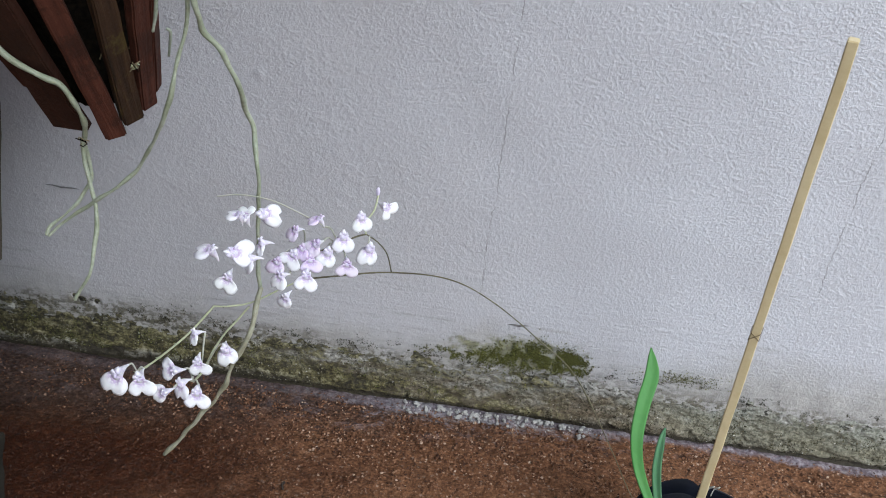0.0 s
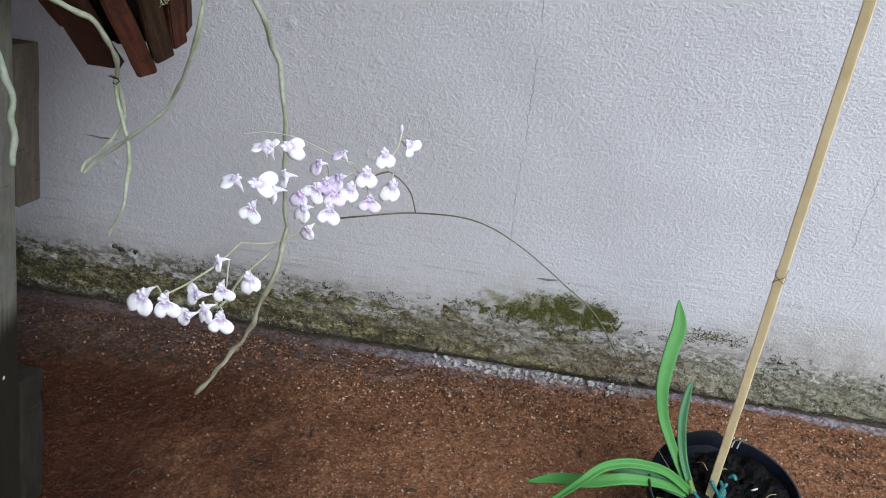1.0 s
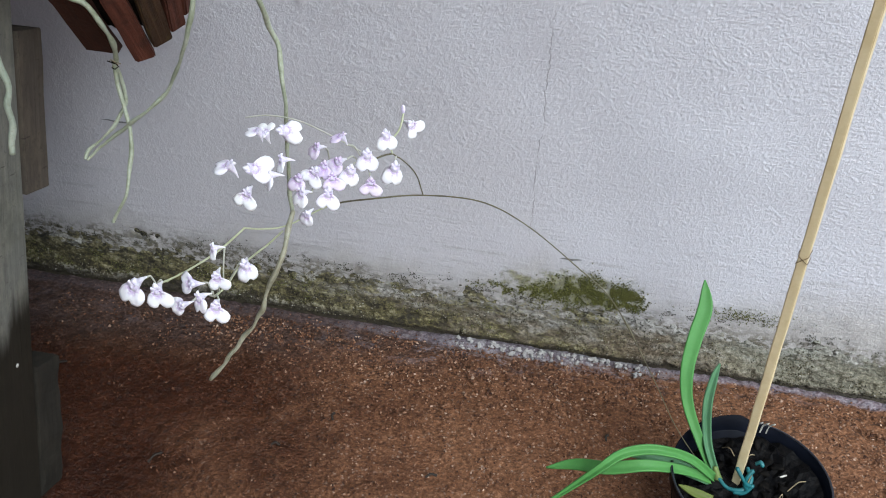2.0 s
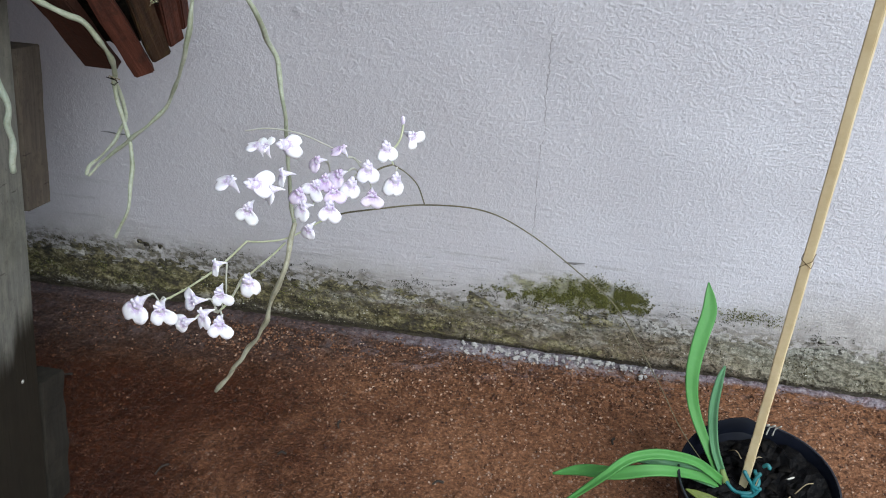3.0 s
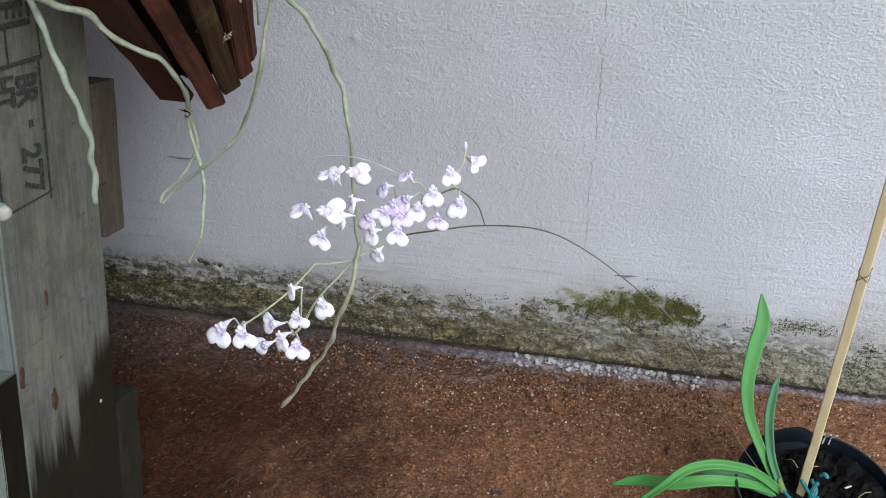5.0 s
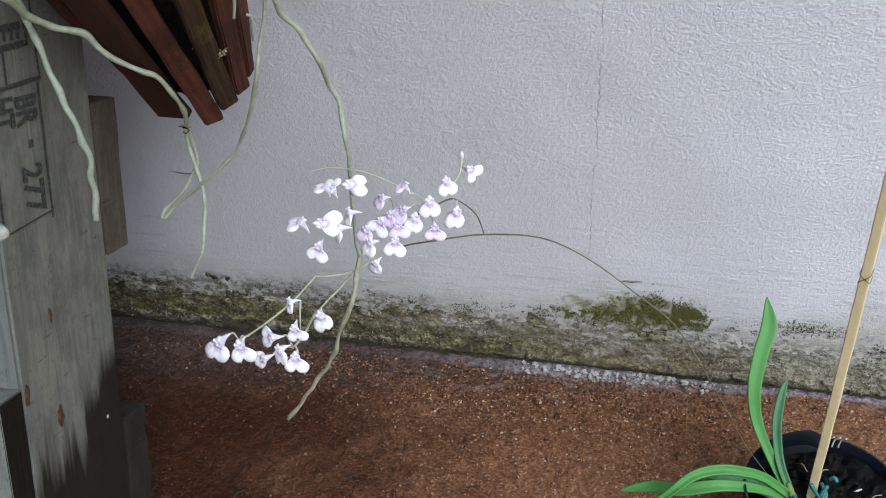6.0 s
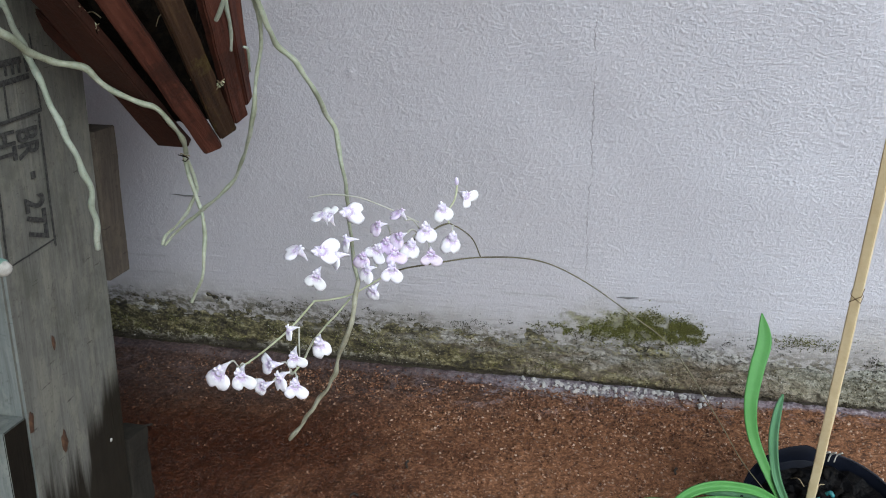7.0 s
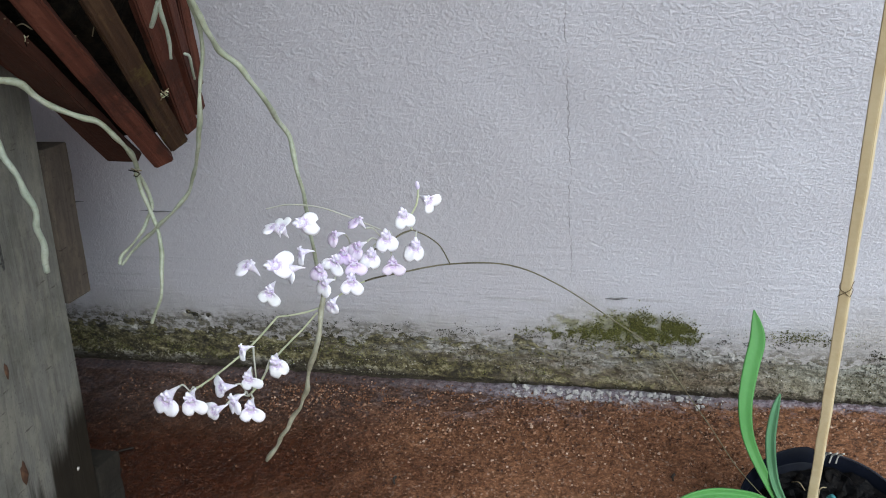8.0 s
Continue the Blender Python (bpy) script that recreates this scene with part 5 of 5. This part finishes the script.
def build_stake():
    foot, top = Vector((0.2657, 0.591, 0.040)), Vector((0.2527, 0.5950, 0.4215))
    axis = (top - foot).normalized()
    m = axis.to_track_quat("Z", "Y").to_matrix().to_4x4() @ pose(0, 0, 0, 0, 0, -6)
    m.translation = (foot + top) / 2
    t = thing("plant_stake", "pale square wooden stake standing in the pot", "stake", m=m)
    part("shaft", plank((0.0066, 0.0052, (top - foot).length), 0.0005, 16, 0.0004, 4), M_STAKE, t)
    # a bit of brown string tied round it
    h = -(top - foot).length / 2 + 0.2055
    for tilt, dz in ((0.0038, 0.0), (-0.0026, 0.0004)):
        ring = [Vector((0.0036 * min(max(1.5 * math.cos(a), -1), 1), 0.0029 * min(max(1.5 * math.sin(a), -1), 1), h + dz + tilt * math.sin(a) * 1.2)) for a in [2 * math.pi * k / 20 for k in range(21)]]
        part("string", sweep(ring, lambda s: 0.00019, 5), M_STRING, t, "thin brown string")


def build_tie():
    c = Vector((0.2650, 0.5915, 0.0665))
    t = thing("plastic_tie", "teal plastic tie round the stake and the orchid's foot", "tie", at=c)
    loops = (
        [(0.006, -0.006, 0.011), (0.003, -0.0085, 0.006), (0.003, -0.009, 0.000), (0.005, -0.0085, -0.004)],
        [(-0.012, -0.002, -0.006), (-0.006, -0.0075, -0.008), (0.003, -0.0085, -0.006), (0.008, -0.003, -0.002), (0.006, 0.006, -0.001)],
        [(-0.004, -0.006, 0.011), (0.000, -0.0085, 0.006), (0.0045, -0.0088, 0.000), (0.008, -0.007, -0.003)],
        [(-0.002, -0.0095, -0.009), (0.004, -0.010, -0.007), (0.0085, -0.008, -0.001)],
        [(0.009, 0.002, 0.009), (0.011, 0.001, 0.012), (0.0125, -0.001, 0.011)],
    )
    for line in loops:
        part("strand", sweep(glide([Vector(q) for q in line], 6), lambda s: 0.0014, 7, 0.2), M_TIE, t)


build_stake()
build_tie()


# ---- moss, crumbs and litter ----
def build_moss():
    rng = np.random.default_rng(4)
    verts, faces = [], []

    def tuft(x, z, size, y):
        for _ in range(4):
            a, lean = rng.uniform(0, 6.28), rng.uniform(0.2, 1.0)
            w = size * rng.uniform(0.25, 0.5)
            tip = (x + size * lean * math.cos(a), y - size * rng.uniform(0.4, 1.0), z + size * lean * math.sin(a))
            n = len(verts)
            verts.extend([(x - w, y, z), (x + w, y, z), (x, y - w * 0.5, z + w), tip])
            faces.extend([(n, n + 1, n + 3), (n + 1, n + 2, n + 3), (n + 2, n, n + 3)])

    def bed(x, z):
        return WALL_Y - np.maximum(foot_depth(x, z), 0.0) - 0.0004

    def strew(x, z, keep, lo, hi):
        x, z = x[keep], z[keep]
        for a, b, c in zip(x, z, bed(x, z)):
            tuft(a, b, rng.uniform(lo, hi), c)

    # the thick patch, its upper fringe thinning out
    x = 0.196 - np.abs(rng.normal(0, 0.058, 15000)) + rng.normal(0, 0.006, 15000)
    z = 0.0655 + 0.05 * (x - 0.157) + rng.normal(0, 0.0072, 15000) * np.clip(1.25 - np.abs(x - 0.155) / 0.075, 0.45, 1.1)
    z = z + 0.0028 * lattice(x, 0 * x, 0.022, 57) + 0.0025 * lattice(x, 0 * x, 0.008, 58)
    strew(x, z, (x > 0.055) & (x < 0.220) & (rng.random(15000) < np.clip(0.56 + 0.70 * lattice(x, z, 0.0045, 51) + 0.22 * lattice(x, z, 0.014, 52) - 0.55 * (1 - smooth(x, 0.085, 0.135)), 0.02, 1)), 0.0005, 0.0014)
    # thinner growth along the dark foot
    x, z = rng.uniform(-0.38, 0.11, 9000), rng.uniform(0.012, 0.054, 9000)
    strew(x, z, (foot_depth(x, z) > 0.0008) & (lattice(x, z, 0.016, 53) + 0.7 * lattice(x, z, 0.006, 54) > 0.10 + 1.6 * np.clip(x + 0.1, 0, 1)), 0.0005, 0.0011)
    x, z = rng.normal(0.275, 0.018, 500), rng.normal(0.066, 0.004, 500)
    strew(x, z, x > 0, 0.0006, 0.0011)

    def finish(name, material, label):
        me = bpy.data.meshes.new(name)
        me.from_pydata(verts, [], faces)
        tagged(part(name, me, material), label, name, kind="stuff")
        verts.clear()
        faces.clear()

    finish("moss", M_MOSS, "olive-green moss growing on the foot of the wall")
    # black clumps along the ragged top of the foot, thinning out towards the open side
    x = rng.uniform(-0.38, 0.48, 9000)
    z = 0.0535 + rng.normal(0, 0.0060, 9000)
    strew(x, z, lattice(x, z * 1.4, 0.011, 55) + 0.8 * lattice(x, z, 0.0036, 56) > 0.30 + 0.35 * smooth(x, 0.08, 0.22), 0.0004, 0.0011)
    # and in the joint with the floor
    x, z = rng.uniform(-0.30, 0.50, 2600), np.abs(rng.normal(0.006, 0.004, 2600))
    strew(x, z, lattice(x, z, 0.010, 59) > -0.05, 0.0004, 0.0010)
    finish("algae", M_ALGAE, "black clumps of algae on the crumbling mortar foot")


def build_crumbs():
    rng = random.Random(3)
    shapes = []
    for k in range(6):
        bm = lump((1.35, 1.0, 0.75), k, 2, 0.7)
        for f in bm.faces:
            f.smooth = False
        me = bpy.data.meshes.new("mortar_crumb")
        bm.to_mesh(me)
        bm.free()
        me.materials.append(M_CHALK)
        shapes.append(me)
    for k in range(130):
        x = rng.uniform(0.052, 0.225) if k % 3 else rng.gauss(0.115, 0.03)
        s = 0.0010 + 0.0030 * rng.random() ** 2.0
        ob = part("mortar_crumb", shapes[k % 6], None)
        ob.matrix_basis = pose(x, WALL_Y - 0.0065 - abs(rng.gauss(0, 0.0055)), s * 0.28 + rng.uniform(0, 0.0014), rng.uniform(0, 90), 0, rng.uniform(0, 360)) @ Matrix.Scale(s, 4)
        tagged(ob, "small white crumb of mortar at the foot of the wall", "crumb", "mortar crumbs")


def build_twigs():
    rng = random.Random(9)
    for x, y, length, turn in ((-0.142, 0.570, 0.012, 60), (-0.025, 0.636, 0.007, 95), (-0.262, 0.640, 0.022, 35), (-0.250, 0.618, 0.014, 120), (0.06, 0.596, 0.008, 20), (0.185, 0.66, 0.006, 80), (-0.06, 0.60, 0.006, 10)):
        line = [Vector((-length / 2, 0, 0.001)), Vector((0, 0.0012, 0.0022)), Vector((length / 2, 0, 0.0012))]
        ob = part("twig", sweep(glide(line, 5), lambda s: 0.0009, 6, 0.3, x), M_TWIG)
        ob.matrix_basis = pose(x, y, 0.0, 0, 0, turn)
        tagged(ob, "small dark twig lying on the floor", "twig", "litter on the floor")


def grains(name, places, label, category, material, seed):
    """Thousands of angular grains as one object."""
    rng = np.random.default_rng(seed)
    base = np.array([(1, 0, 0), (-1, 0, 0), (0, 1, 0), (0, -1, 0), (0, 0, 1), (0, 0, -1)], float)
    tris = np.array([(0, 2, 4), (2, 1, 4), (1, 3, 4), (3, 0, 4), (2, 0, 5), (1, 2, 5), (3, 1, 5), (0, 3, 5)])
    n = len(places)
    size = places[:, 3][:, None, None] * rng.uniform(0.55, 1.3, (n, 6, 1))
    a = rng.uniform(0, 6.28, n)
    turn = np.zeros((n, 3, 3))
    turn[:, 0, 0], turn[:, 0, 1], turn[:, 1, 0], turn[:, 1, 1], turn[:, 2, 2] = np.cos(a), -np.sin(a), np.sin(a), np.cos(a), 1
    pts = np.einsum("nij,nkj->nki", turn, base[None] * size * rng.uniform(0.6, 1.2, (n, 1, 3))) + places[:, None, :3]
    me = bpy.data.meshes.new(name)
    me.from_pydata(pts.reshape(-1, 3).tolist(), [], (tris[None] + 6 * np.arange(n)[:, None, None]).reshape(-1, 3).tolist())
    tagged(part(name, me, material), label, category, kind="stuff")


def build_grit():
    rng = np.random.default_rng(12)
    x, y = rng.uniform(-0.30, 0.52, 36000), rng.uniform(0.36, 0.742, 36000)
    keep = lattice(x, y, 0.03, 41) + 0.6 * lattice(x, y, 0.011, 42) + 0.35 * smooth(y, 0.55, 0.72) > -0.75 + 0.55 * smooth(-x, 0.02, 0.16)
    x, y = x[keep], y[keep]
    s = 0.0004 + 0.0010 * rng.random(len(x)) ** 2.4
    more_x, more_y = rng.uniform(-0.16, 0.42, 9000), 0.740 - np.abs(rng.normal(0, 0.045, 9000))
    more = (lattice(more_x, more_y * 1.8, 0.012, 44) > -0.15) & (more_y < 0.733)
    more_x, more_y = more_x[more], more_y[more]
    x, y, s = np.concatenate([x, more_x]), np.concatenate([y, more_y]), np.concatenate([s, 0.0006 + 0.0011 * rng.random(len(more_x)) ** 1.6])
    grains("floor_grit", np.stack([x, y, 0 * x - 0.0009 + 0.4 * s, s], -1), "brown and pale sand grains standing out of the floor", "grit", M_GRIT, 13)
    x, z = rng.uniform(-0.36, 0.52, 16000), rng.uniform(0.002, 0.058, 16000)
    keep = (lattice(x, z, 0.012, 43) > -0.1) & (foot_depth(x, z) > 0.001)
    x, z = x[keep], z[keep]
    s = 0.0004 + 0.0007 * rng.random(len(x)) ** 2
    grains("plinth_grains", np.stack([x, WALL_Y - np.maximum(foot_depth(x, z), 0), z, s], -1), "dark and pale grains in the crumbling mortar", "grit", M_GRAINS, 14)


build_grit()
build_moss()
build_crumbs()
build_twigs()
